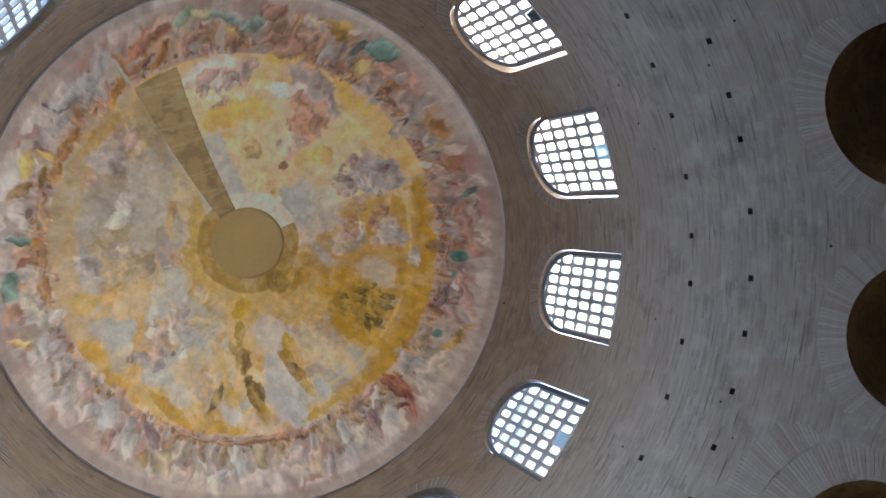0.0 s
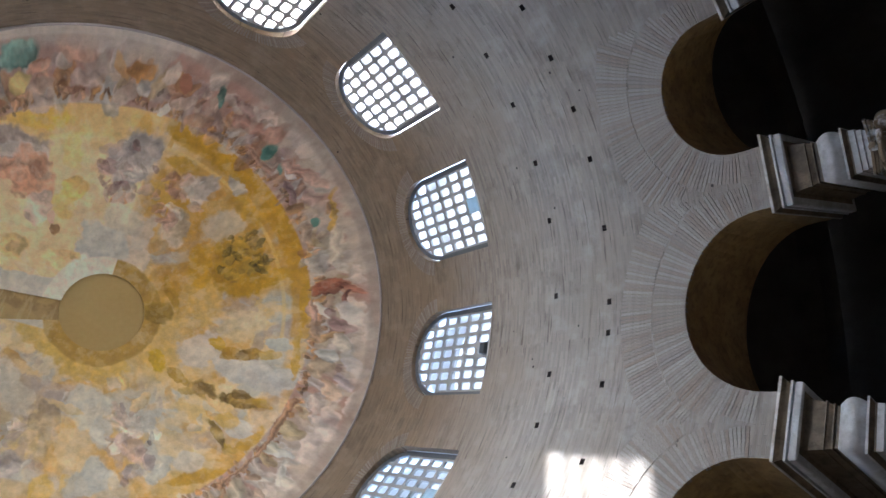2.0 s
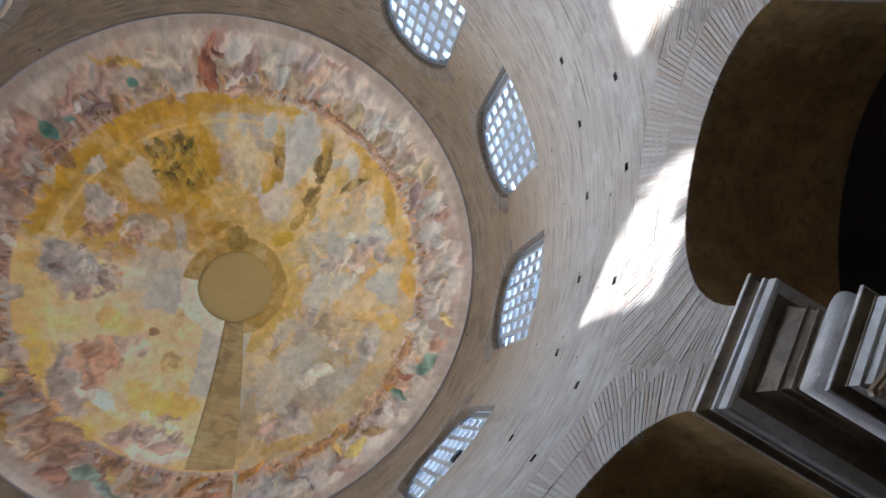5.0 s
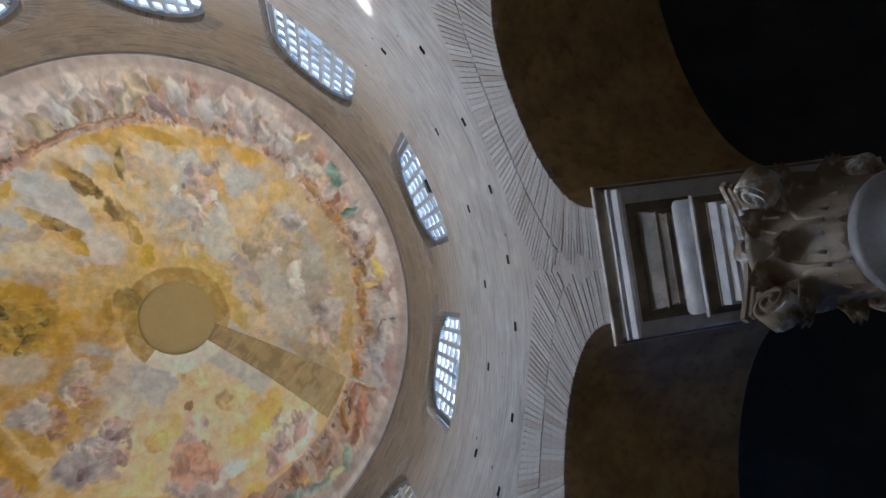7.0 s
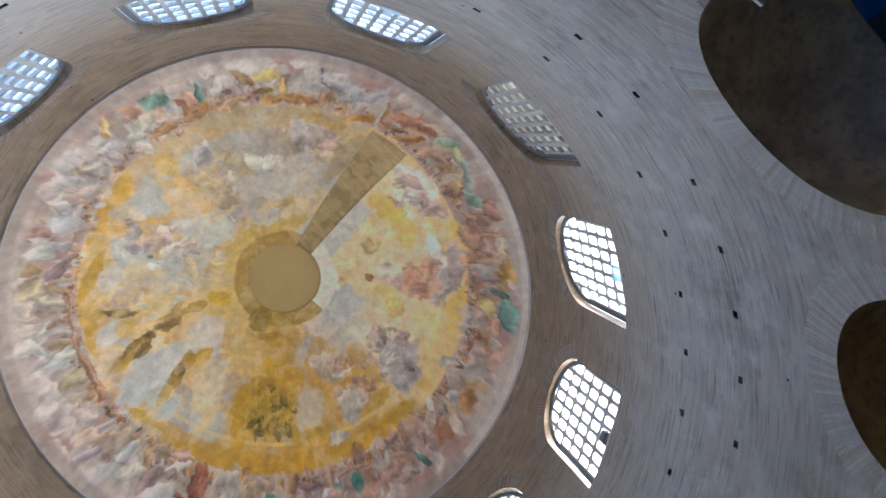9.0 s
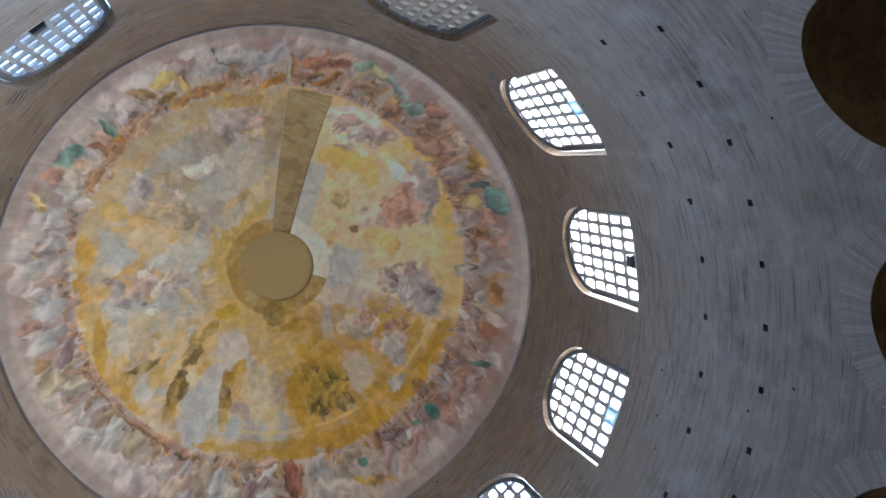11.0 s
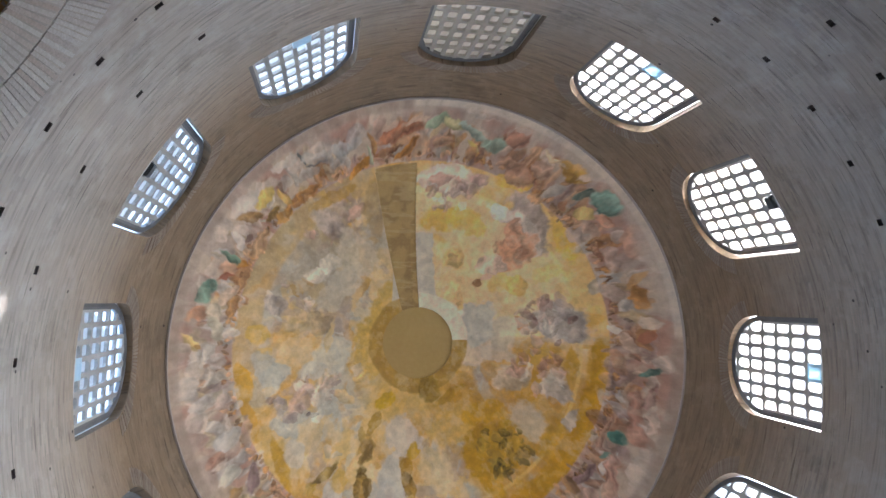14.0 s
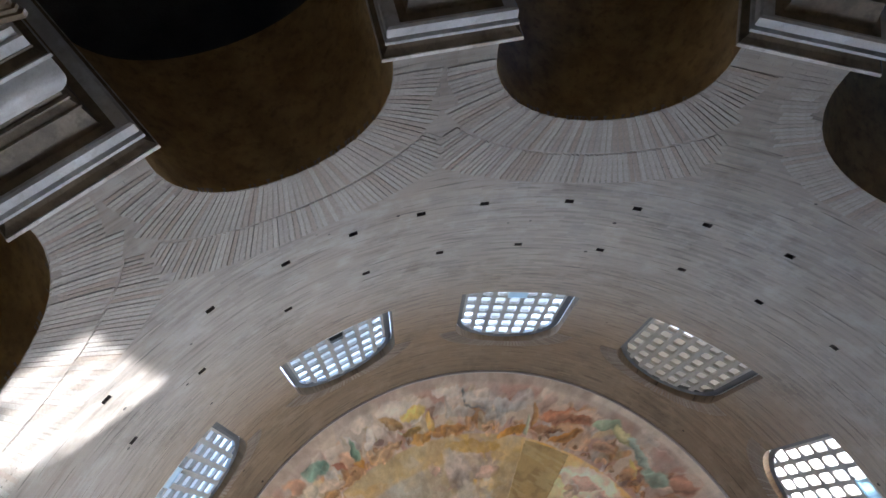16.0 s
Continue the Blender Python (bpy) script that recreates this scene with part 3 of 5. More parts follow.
    blot(-1.31, 0.88, 0.52, 0.11, 55, (0.50, 0.32, 0.08), .8, 0, 0.7)
    blot(-2.06, 0.95, 0.63, 0.44, 61, (0.60, 0.42, 0.16), .7, 0, 0.7)
    blot(-1.76, 1.61, 0.63, 0.30, 77, (0.58, 0.36, 0.08), .85, 0, 0.7)
    blot(-0.25, 1.37, 0.48, 0.37, 98, (0.60, 0.52, 0.44), .9, 0, 0.7)
    blot(0.25, 2.09, 0.47, 0.49, 54, (0.58, 0.51, 0.43), .8, 0, 0.7)
    blot(-0.24, 2.10, 0.46, 0.21, 97, (0.55, 0.49, 0.43), .8, 0, 0.7)
    blot(-0.89, 2.39, 0.45, 0.36, 85, (0.49, 0.44, 0.38), .8, 2, 0.7)
    blot(-1.83, 2.69, 0.42, 0.53, 64, (0.52, 0.46, 0.38), .8, 0, 0.7)
    blot(-2.54, 1.82, 0.82, 0.60, 60, (0.50, 0.31, 0.07), .95, 0, 0.7)
    blot(-2.89, 1.80, 0.21, 0.13, 77, (0.31, 0.23, 0.08), .8, 2, 0.7)
    blot(-2.30, 1.96, 0.19, 0.13, 95, (0.33, 0.24, 0.08), .8, 2, 0.7)
    blot(-2.59, 2.30, 0.17, 0.17, 58, (0.34, 0.24, 0.08), .8, 2, 0.7)
    blot(-3.06, 1.54, 0.18, 0.10, 70, (0.38, 0.27, 0.09), .8, 2, 0.7)
    blot(-2.48, 1.66, 0.16, 0.12, 116, (0.36, 0.26, 0.08), .8, 2, 0.7)
    blot(-3.02, 2.13, 0.20, 0.08, 60, (0.33, 0.24, 0.09), .8, 2, 0.7)
    blot(-2.26, 2.21, 0.16, 0.11, 58, (0.40, 0.28, 0.09), .8, 2, 0.7)
    blot(-3.17, 1.87, 0.14, 0.07, 61, (0.56, 0.37, 0.10), .8, 0, 0.7)
    blot(-2.68, 2.04, 0.14, 0.08, 59, (0.55, 0.36, 0.10), .8, 0, 0.7)
    blot(-1.99, 2.20, 0.14, 0.10, 57, (0.56, 0.37, 0.10), .8, 0, 0.7)
    blot(0.63, 3.51, 0.50, 0.70, 33, (0.44, 0.40, 0.39), .95, 3, 0.7)
    blot(0.92, 3.54, 0.16, 0.32, 59, (0.34, 0.30, 0.30), .6, 3, 0.7)
    blot(0.32, 3.44, 0.18, 0.27, 39, (0.55, 0.51, 0.49), .7, 3, 0.7)
    blot(0.25, 3.80, 0.18, 0.15, 47, (0.36, 0.31, 0.30), .6, 2, 0.7)
    blot(1.07, 3.12, 0.17, 0.21, 49, (0.44, 0.30, 0.28), .7, 2, 0.7)
    blot(0.48, 2.67, 0.12, 0.29, 63, (0.47, 0.25, 0.15), .8, 3, 0.7)
    blot(0.49, 2.93, 0.13, 0.18, 51, (0.44, 0.40, 0.37), .7, 3, 0.7)
    blot(-0.31, 3.04, 0.34, 0.34, 51, (0.60, 0.41, 0.14), .8, 0, 0.7)
    blot(-0.68, 2.55, 0.27, 0.15, 85, (0.48, 0.33, 0.28), .8, 3, 0.7)
    blot(-0.48, 3.24, 0.33, 0.14, 61, (0.47, 0.27, 0.17), .85, 3, 0.7)
    blot(-0.69, 3.21, 0.29, 0.09, 72, (0.60, 0.48, 0.38), .8, 2, 0.7)
    blot(-1.07, 3.36, 0.31, 0.42, 61, (0.49, 0.44, 0.42), .9, 4, 0.7)
    blot(-0.73, 3.44, 0.13, 0.22, 60, (0.58, 0.53, 0.50), .8, 0, 0.7)
    blot(-1.42, 3.33, 0.12, 0.18, 61, (0.56, 0.33, 0.12), .9, 0, 0.7)
    blot(-1.69, 3.63, 0.28, 0.12, 28, (0.47, 0.43, 0.42), .9, 3, 0.7)
    blot(-1.03, 2.96, 0.15, 0.15, 53, (0.45, 0.32, 0.26), .7, 2, 0.7)
    blot(-2.25, 3.16, 0.43, 0.20, 35, (0.58, 0.36, 0.09), .8, 0, 0.7)
    blot(-0.35, 3.73, 0.14, 0.40, 94, (0.57, 0.36, 0.10), .9, 0, 0.7)
    blot(1.23, 4.06, 0.35, 0.70, 27, (0.67, 0.50, 0.27), .6, 0, 0.7)
    blot(-1.40, 3.92, 0.93, 0.12, 17, (0.54, 0.33, 0.06), .7, 0, 0.7)
    blot(-3.02, 2.99, 1.06, 0.14, 46, (0.55, 0.33, 0.06), .8, 0, 0.7)
    blot(-0.15, 4.23, 0.40, 0.13, 5, (0.54, 0.33, 0.07), .8, 0, 0.7)
    blot(-3.91, -1.93, 0.35, 0.36, 78, (0.58, 0.50, 0.40), .6, 0, 0.7)
    blot(-3.45, -0.77, 0.81, 0.37, 14, (0.52, 0.50, 0.48), .9, 0, 0.7)
    blot(-4.13, -0.78, 0.33, 0.27, 45, (0.50, 0.49, 0.48), .9, 0, 0.7)
    blot(-2.33, -0.38, 0.43, 0.53, 44, (0.56, 0.51, 0.47), .8, 0, 0.7)
    blot(-3.05, 0.41, 0.45, 0.47, 65, (0.60, 0.51, 0.36), .7, 0, 0.7)
    blot(-3.42, -2.13, 0.31, 0.24, 39, (0.52, 0.50, 0.48), .9, 0, 0.7)
    blot(-3.17, -1.94, 0.23, 0.23, 50, (0.58, 0.40, 0.14), .8, 0, 0.7)
    blot(-1.50, -0.85, 0.31, 0.19, 47, (0.58, 0.39, 0.08), .95, 0, 0.7)
    blot(-1.98, -1.12, 0.29, 0.14, 38, (0.48, 0.31, 0.09), .9, 0, 0.7)
    blot(-2.60, -1.35, 0.21, 0.34, 101, (0.40, 0.26, 0.10), .85, 2, 0.7)
    blot(-3.32, -1.44, 0.46, 0.16, 6, (0.35, 0.23, 0.08), .95, 2, 0.7)
    blot(-3.37, -1.30, 0.17, 0.09, 13, (0.27, 0.18, 0.07), .7, 0, 0.7)
    blot(-3.73, -1.43, 0.16, 0.10, 7, (0.52, 0.34, 0.09), .8, 0, 0.7)
    blot(-2.25, -1.45, 0.21, 0.09, -1, (0.50, 0.35, 0.14), .8, 0, 0.7)
    blot(-2.88, -1.61, 0.27, 0.07, 42, (0.62, 0.46, 0.28), .8, 0, 0.7)
    blot(-3.03, -2.38, 0.45, 0.10, 58, (0.38, 0.27, 0.10), .9, 2, 0.7)
    blot(-3.24, -2.55, 0.17, 0.09, 37, (0.50, 0.34, 0.10), .9, 0, 0.7)
    blot(-2.65, -0.14, 0.21, 0.15, 35, (0.57, 0.37, 0.08), .95, 0, 0.7)
    blot(-3.00, -0.32, 0.23, 0.15, 2, (0.48, 0.29, 0.07), .95, 0, 0.7)
    blot(-3.37, -0.27, 0.30, 0.13, -22, (0.36, 0.23, 0.07), .95, 2, 0.7)
    blot(-3.78, -0.23, 0.20, 0.12, -9, (0.52, 0.37, 0.14), .9, 0, 0.7)
    blot(-3.88, 0.09, 0.25, 0.15, 5, (0.47, 0.48, 0.47), .95, 0, 0.7)
    blot(-1.94, 0.23, 0.13, 0.45, 72, (0.60, 0.44, 0.20), .7, 0, 0.7)
    blot(-3.16, 1.63, 0.23, 0.68, 54, (0.56, 0.34, 0.06), .8, 0, 0.7)
    blot(-4.23, -0.08, 0.65, 0.07, 87, (0.56, 0.36, 0.08), .8, 0, 0.7)
    blot(-4.13, 1.17, 0.66, 0.07, 79, (0.55, 0.34, 0.07), .8, 0, 0.7)
    blot(-3.59, -2.34, 0.12, 0.42, 40, (0.57, 0.36, 0.09), .8, 0, 0.7)
    blot(-2.74, -3.26, 0.13, 0.74, 69, (0.55, 0.34, 0.08), .85, 0, 0.7)
    blot(-2.46, -3.00, 0.23, 0.35, 72, (0.52, 0.49, 0.46), .7, 0, 0.7)
    blot(-2.32, -2.61, 0.24, 0.29, 70, (0.56, 0.45, 0.31), .7, 0, 0.7)
    cluster(0.72, 3.2, 0.65, (GREY, MAUVE, (0.36, 0.32, 0.29), (0.54, 0.50, 0.47), PLUM), 60, 26, 0.55)
    cluster(3.75, 0.55, 0.5, (WHITE, ROSE, (0.45, 0.31, 0.27), MAUVE), 100, 22, 0.6)
    cluster(-2.65, 2.1, 0.65, (OLIVE, (0.40, 0.28, 0.09), (0.56, 0.37, 0.10)), 40, 34, 0.6)
    cluster(-0.65, 3.0, 0.6, (GREY, ROSE, (0.45, 0.29, 0.22), WHITE), 70, 24, 0.5)
    # bare patches beside the eye
    blot(0.62, 0.90, 0.80, 0.36, -50, (0.66, 0.61, 0.55), 1.0)
    blot(0.50, 1.55, 0.60, 0.50, 20, (0.50, 0.48, 0.44), 1.0, 0, 0.6)
    blot(0.35, 2.2, 0.45, 0.3, 10, (0.58, 0.53, 0.44), 0.8)
    lay(smooth(0.95, 1.1, x) * smooth(2.9, 2.8, x) * smooth(0.52, 0.46, y + 0.35 * (x - 0.9) * 0.5 + 0.3 * (f2(x, y, 2.0) - 0.5)) * smooth(-0.75, -0.7, y), (0.52, 0.49, 0.44))
    lay(smooth(1.32, 1.26, r + 0.14 * (f1(x, y, 2.5) - 0.5) + 0.28 * clean), OCHRE)
    lay(clean * smooth(1.34, 1.28, r + 0.12 * (f2(x, y, 2.5) - 0.5)), (0.66, 0.58, 0.50))
    blot(-1.15, 0.35, 0.35, 0.3, 0, (0.40, 0.28, 0.09), 0.9)

    # the ring of draped figures outside the rim
    gen = random.Random(11)
    ring = smooth(4.40, 4.44, r + 0.5 * jag)
    lay(ring, ROSE)
    lay(ring * 0.8 * smooth(0.48, 0.60, f2(wx, wy, 1.6)), (0.58, 0.50, 0.42))
    lay(ring * 0.6 * smooth(0.50, 0.62, f3(wx, wy, 1.3)), (0.44, 0.38, 0.35))
    # crowd of draped shapes: rich towards +x and +y, pale and clouded elsewhere
    rich = [(0.50, 0.32, 0.23), (0.46, 0.25, 0.14), (0.54, 0.42, 0.35), (0.36, 0.20, 0.14), (0.56, 0.37, 0.25), (0.52, 0.41, 0.26), (0.38, 0.29, 0.28), (0.44, 0.42, 0.40), (0.48, 0.26, 0.12)]
    pale = [(0.53, 0.47, 0.44), (0.48, 0.45, 0.45), (0.57, 0.53, 0.50), (0.48, 0.39, 0.34), (0.50, 0.42, 0.31), (0.40, 0.29, 0.25), (0.46, 0.44, 0.43)]
    for k in range(460):
        a, rr = radians(gen.uniform(0, 360)), gen.uniform(4.50, 5.04)
        cx, cy = rr * math.cos(a), rr * math.sin(a)
        tone = gen.choice(rich if gen.random() < 0.55 + 0.40 * math.cos(a - 0.7) else pale)
        size = gen.uniform(0.09, 0.30)
        blot(cx, cy, size, size * gen.uniform(0.35, 0.6), math.degrees(a) + gen.gauss(20, 50), tone, 0.66, gen.choice((2, 4, 6)), 0.9, gen.uniform(0, 6))
    for k in range(70):
        a, rr = radians(gen.uniform(0, 360)), gen.uniform(4.95, 5.16)
        blot(rr * math.cos(a), rr * math.sin(a), gen.uniform(0.12, 0.26), 0.10, math.degrees(a) + 90, (0.59, 0.51, 0.46), 0.7, 2, 0.7)
    for k in range(420):
        a, rr = radians(gen.uniform(0, 360)), gen.gauss(4.54, 0.05)
        blot(rr * math.cos(a), rr * math.sin(a), 0.06, 0.045, gen.uniform(0, 180), gen.choice([PEACH, (0.36, 0.20, 0.11), (0.55, 0.31, 0.14), (0.50, 0.33, 0.22), (0.34, 0.23, 0.15)]), 0.75, 2)
    # large draperies that stand out
    blot(3.98, 1.87, 0.49, 0.13, 102, (0.66, 0.47, 0.16), .8, 0, 0.7)
    blot(3.02, -4.15, 0.43, 0.10, 36, (0.62, 0.57, 0.53), .7, 2, 0.7)
    blot(3.90, -3.34, 0.35, 0.07, 49, (0.60, 0.56, 0.53), .7, 2, 0.7)
    blot(3.82, -2.92, 0.37, 0.09, 58, (0.50, 0.47, 0.46), .7, 3, 0.7)
    blot(4.02, -3.03, 0.11, 0.03, 138, (0.20, 0.22, 0.23), .9, 0, 0.7)
    blot(4.04, -2.74, 0.25, 0.03, 61, (0.24, 0.25, 0.26), .8, 0, 0.7)
    blot(1.23, -4.81, 0.29, 0.13, 32, (0.24, 0.36, 0.30), 1.0, 3, 0.7)
    blot(1.93, -4.46, 0.18, 0.09, 122, (0.24, 0.35, 0.28), 1.0, 3, 0.7)
    blot(1.55, -4.50, 0.26, 0.04, 44, (0.46, 0.19, 0.13), .9, 0, 0.7)
    blot(1.71, -4.46, 0.12, 0.13, 53, (0.60, 0.40, 0.30), .9, 3, 0.7)
    blot(1.81, -4.26, 0.09, 0.08, 53, ORANGE, .9, 0, 0.7)
    blot(0.72, -4.96, 0.19, 0.14, 42, (0.54, 0.31, 0.21), .85, 4, 0.7)
    blot(0.77, -4.76, 0.21, 0.13, 15, (0.58, 0.51, 0.42), .9, 5, 0.7)
    blot(0.39, -4.71, 0.10, 0.26, 72, (0.54, 0.51, 0.42), .8, 5, 0.7)
    blot(0.30, -4.44, 0.19, 0.15, 86, (0.60, 0.57, 0.54), .8, 4, 0.7)
    blot(0.16, -5.08, 0.23, 0.11, 148, (0.65, 0.50, 0.25), .85, 4, 0.7)
    blot(0.02, -4.96, 0.04, 0.06, 59, (0.50, 0.30, 0.12), .8, 0, 0.7)
    blot(0.05, -5.19, 0.16, 0.11, 134, (0.48, 0.40, 0.36), .8, 3, 0.7)
    blot(-0.10, -4.80, 0.19, 0.11, 13, (0.54, 0.51, 0.49), .8, 3, 0.7)
    blot(0.87, -4.44, 0.27, 0.10, 20, (0.50, 0.29, 0.14), .85, 5, 0.7)
    blot(1.40, -4.28, 0.25, 0.08, 25, (0.52, 0.32, 0.18), .85, 5, 0.7)
    blot(1.13, -4.50, 0.28, 0.09, 33, (0.58, 0.46, 0.38), .8, 5, 0.7)
    blot(3.20, -3.78, 0.29, 0.10, 39, (0.65, 0.49, 0.20), .95, 3, 0.7)
    blot(3.29, -3.38, 0.09, 0.17, 44, (0.63, 0.44, 0.20), .95, 3, 0.7)
    blot(2.79, -4.05, 0.29, 0.09, 63, (0.44, 0.27, 0.12), .9, 4, 0.7)
    blot(2.91, -3.63, 0.26, 0.08, 42, (0.42, 0.27, 0.10), .9, 4, 0.7)
    blot(2.77, -3.82, 0.08, 0.04, 52, (0.50, 0.53, 0.44), .9, 0, 0.7)
    blot(2.94, -3.41, 0.22, 0.11, 35, (0.52, 0.30, 0.11), .9, 4, 0.7)
    blot(3.38, -3.01, 0.48, 0.11, 51, (0.51, 0.27, 0.11), .85, 6, 0.7)
    blot(2.29, -3.88, 0.38, 0.11, 28, (0.53, 0.36, 0.23), .85, 6, 0.7)
    blot(2.26, -4.29, 0.09, 0.16, 73, (0.61, 0.56, 0.54), .9, 3, 0.7)
    blot(2.37, -4.10, 0.11, 0.06, 52, (0.30, 0.19, 0.17), .8, 0, 0.7)
    blot(-0.81, -5.08, 0.16, 0.27, 68, (0.57, 0.52, 0.49), .8, 2, 0.7)
    blot(-1.15, -4.83, 0.22, 0.16, 36, (0.52, 0.48, 0.46), .8, 3, 0.7)
    blot(-1.44, -4.91, 0.12, 0.19, 74, (0.53, 0.43, 0.40), .8, 3, 0.7)
    blot(-1.93, -4.33, 0.21, 0.22, 50, (0.53, 0.51, 0.51), .85, 3, 0.7)
    blot(-1.14, -4.54, 0.15, 0.16, 68, (0.56, 0.46, 0.42), .8, 4, 0.7)
    blot(-2.23, -4.52, 0.14, 0.10, 63, (0.46, 0.27, 0.21), .8, 4, 0.7)
    blot(-1.84, -4.04, 0.13, 0.30, 85, (0.45, 0.33, 0.27), .8, 5, 0.7)
    blot(-1.63, -4.57, 0.14, 0.11, 102, (0.60, 0.56, 0.54), .8, 2, 0.7)
    blot(4.15, -2.73, 0.37, 0.10, 66, (0.53, 0.50, 0.48), .7, 3, 0.7)
    blot(4.39, -2.21, 0.25, 0.10, 72, (0.43, 0.43, 0.44), .7, 3, 0.7)
    blot(4.82, -0.93, 0.72, 0.13, 70, (0.52, 0.25, 0.16), .95, 5, 0.7)
    blot(4.81, -1.44, 0.24, 0.14, 38, (0.56, 0.41, 0.35), .9, 5, 0.7)
    blot(5.05, -0.57, 0.35, 0.05, 67, (0.63, 0.49, 0.40), .9, 0, 0.7)
    blot(4.55, -0.73, 0.37, 0.09, 48, (0.51, 0.26, 0.10), .95, 5, 0.7)
    blot(4.59, -1.54, 0.27, 0.07, 140, (0.51, 0.29, 0.13), .9, 3, 0.7)
    blot(4.12, -1.76, 0.31, 0.08, 38, ORANGE, .9, 4, 0.7)
    blot(4.51, -1.12, 0.34, 0.06, 67, (0.35, 0.17, 0.09), .8, 2, 0.7)
    blot(4.37, -1.55, 0.23, 0.06, 142, (0.45, 0.49, 0.38), .9, 3, 0.7)
    blot(4.88, -1.18, 0.19, 0.05, 74, (0.62, 0.48, 0.40), .8, 0, 0.7)
    blot(5.07, -0.11, 0.28, 0.11, 73, (0.35, 0.44, 0.32), .95, 4, 0.7)
    blot(5.04, 0.28, 0.30, 0.09, 103, (0.52, 0.49, 0.30), .95, 5, 0.7)
    blot(4.93, 0.74, 0.35, 0.08, 112, (0.36, 0.43, 0.39), .95, 5, 0.7)
    blot(4.69, 0.81, 0.20, 0.05, 124, (0.60, 0.50, 0.22), .9, 0, 0.7)
    blot(4.70, 1.30, 0.25, 0.15, 96, (0.34, 0.43, 0.37), .95, 4, 0.7)
    blot(4.56, 0.80, 0.16, 0.11, 87, (0.47, 0.28, 0.17), .8, 4, 0.7)
    blot(4.76, 0.08, 0.27, 0.10, 85, (0.55, 0.35, 0.25), .85, 6, 0.7)
    blot(5.16, 0.99, 0.44, 0.08, 105, (0.57, 0.44, 0.39), .85, 5, 0.7)
    blot(5.16, 0.70, 0.27, 0.05, 101, (0.62, 0.56, 0.52), .8, 3, 0.7)
    blot(4.79, 1.77, 0.25, 0.17, 98, (0.51, 0.29, 0.22), .9, 6, 0.7)
    blot(4.88, 1.78, 0.19, 0.04, 99, (0.63, 0.53, 0.46), .8, 0, 0.7)
    blot(4.10, 2.02, 0.33, 0.20, 114, (0.51, 0.32, 0.24), .85, 7, 0.7)
    blot(4.16, 2.44, 0.27, 0.13, 123, (0.54, 0.38, 0.31), .85, 5, 0.7)
    blot(4.37, 1.64, 0.21, 0.12, 105, (0.52, 0.34, 0.26), .8, 6, 0.7)
    blot(4.08, 3.02, 0.49, 0.12, 123, (0.60, 0.37, 0.12), .95, 4, 0.7)
    blot(4.32, 2.63, 0.32, 0.05, 127, (0.67, 0.55, 0.41), .9, 2, 0.7)
    blot(3.74, 2.77, 0.23, 0.15, 76, (0.50, 0.47, 0.45), .9, 3, 0.7)
    blot(3.61, 3.38, 0.24, 0.12, 72, (0.20, 0.27, 0.24), .95, 3, 0.7)
    blot(3.41, 3.82, 0.37, 0.14, 129, (0.27, 0.40, 0.35), 1.0, 5, 0.7)
    blot(3.22, 3.56, 0.13, 0.19, 42, (0.63, 0.49, 0.25), .95, 3, 0.7)
    blot(3.44, 3.08, 0.09, 0.14, 46, (0.48, 0.27, 0.18), .9, 0, 0.7)
    blot(2.77, 3.51, 0.14, 0.27, 44, (0.46, 0.37, 0.34), .85, 4, 0.7)
    blot(2.89, 3.68, 0.10, 0.26, 42, (0.53, 0.40, 0.33), .85, 4, 0.7)
    blot(3.04, 3.90, 0.09, 0.23, 38, (0.57, 0.34, 0.26), .85, 3, 0.7)
    blot(3.91, 3.55, 0.10, 0.42, 10, (0.61, 0.55, 0.52), .7, 2, 0.7)
    blot(2.15, 4.28, 0.15, 0.38, 52, (0.52, 0.42, 0.38), .8, 6, 0.7)
    blot(2.53, 4.47, 0.15, 0.46, 66, (0.58, 0.38, 0.30), .85, 6, 0.7)
    blot(2.03, 4.82, 0.10, 0.29, 42, (0.61, 0.54, 0.51), .8, 2, 0.7)
    blot(1.37, 4.38, 0.15, 0.29, 39, (0.52, 0.42, 0.37), .8, 6, 0.7)
    blot(1.25, 4.77, 0.35, 0.15, -15, (0.57, 0.31, 0.13), .95, 4, 0.7)
    blot(1.09, 4.62, 0.15, 0.14, 37, (0.48, 0.45, 0.43), .9, 3, 0.7)
    blot(1.67, 4.68, 0.23, 0.07, 23, (0.60, 0.38, 0.20), .9, 0, 0.7)
    blot(0.69, 4.96, 0.14, 0.17, 33, (0.60, 0.52, 0.47), .85, 4, 0.7)
    blot(0.36, 4.97, 0.12, 0.12, 34, (0.52, 0.25, 0.17), .95, 0, 0.7)
    blot(0.49, 4.46, 0.10, 0.11, 41, (0.63, 0.60, 0.57), .9, 0, 0.7)
    blot(0.73, 4.70, 0.06, 0.07, 37, (0.24, 0.18, 0.16), .9, 0, 0.7)
    blot(0.22, 4.69, 0.11, 0.26, 62, (0.54, 0.43, 0.37), .8, 5, 0.7)
    blot(-0.23, 4.54, 0.13, 0.31, 77, (0.47, 0.30, 0.22), .8, 6, 0.7)
    blot(-0.46, 4.97, 0.18, 0.09, 51, (0.18, 0.31, 0.27), .95, 2, 0.7)
    blot(-1.29, 4.71, 0.44, 0.12, 11, (0.47, 0.28, 0.23), .9, 6, 0.7)
    blot(-0.96, 4.95, 0.34, 0.07, 17, (0.40, 0.25, 0.23), .9, 5, 0.7)
    blot(-1.89, 4.66, 0.17, 0.22, 58, (0.50, 0.30, 0.24), .85, 5, 0.7)
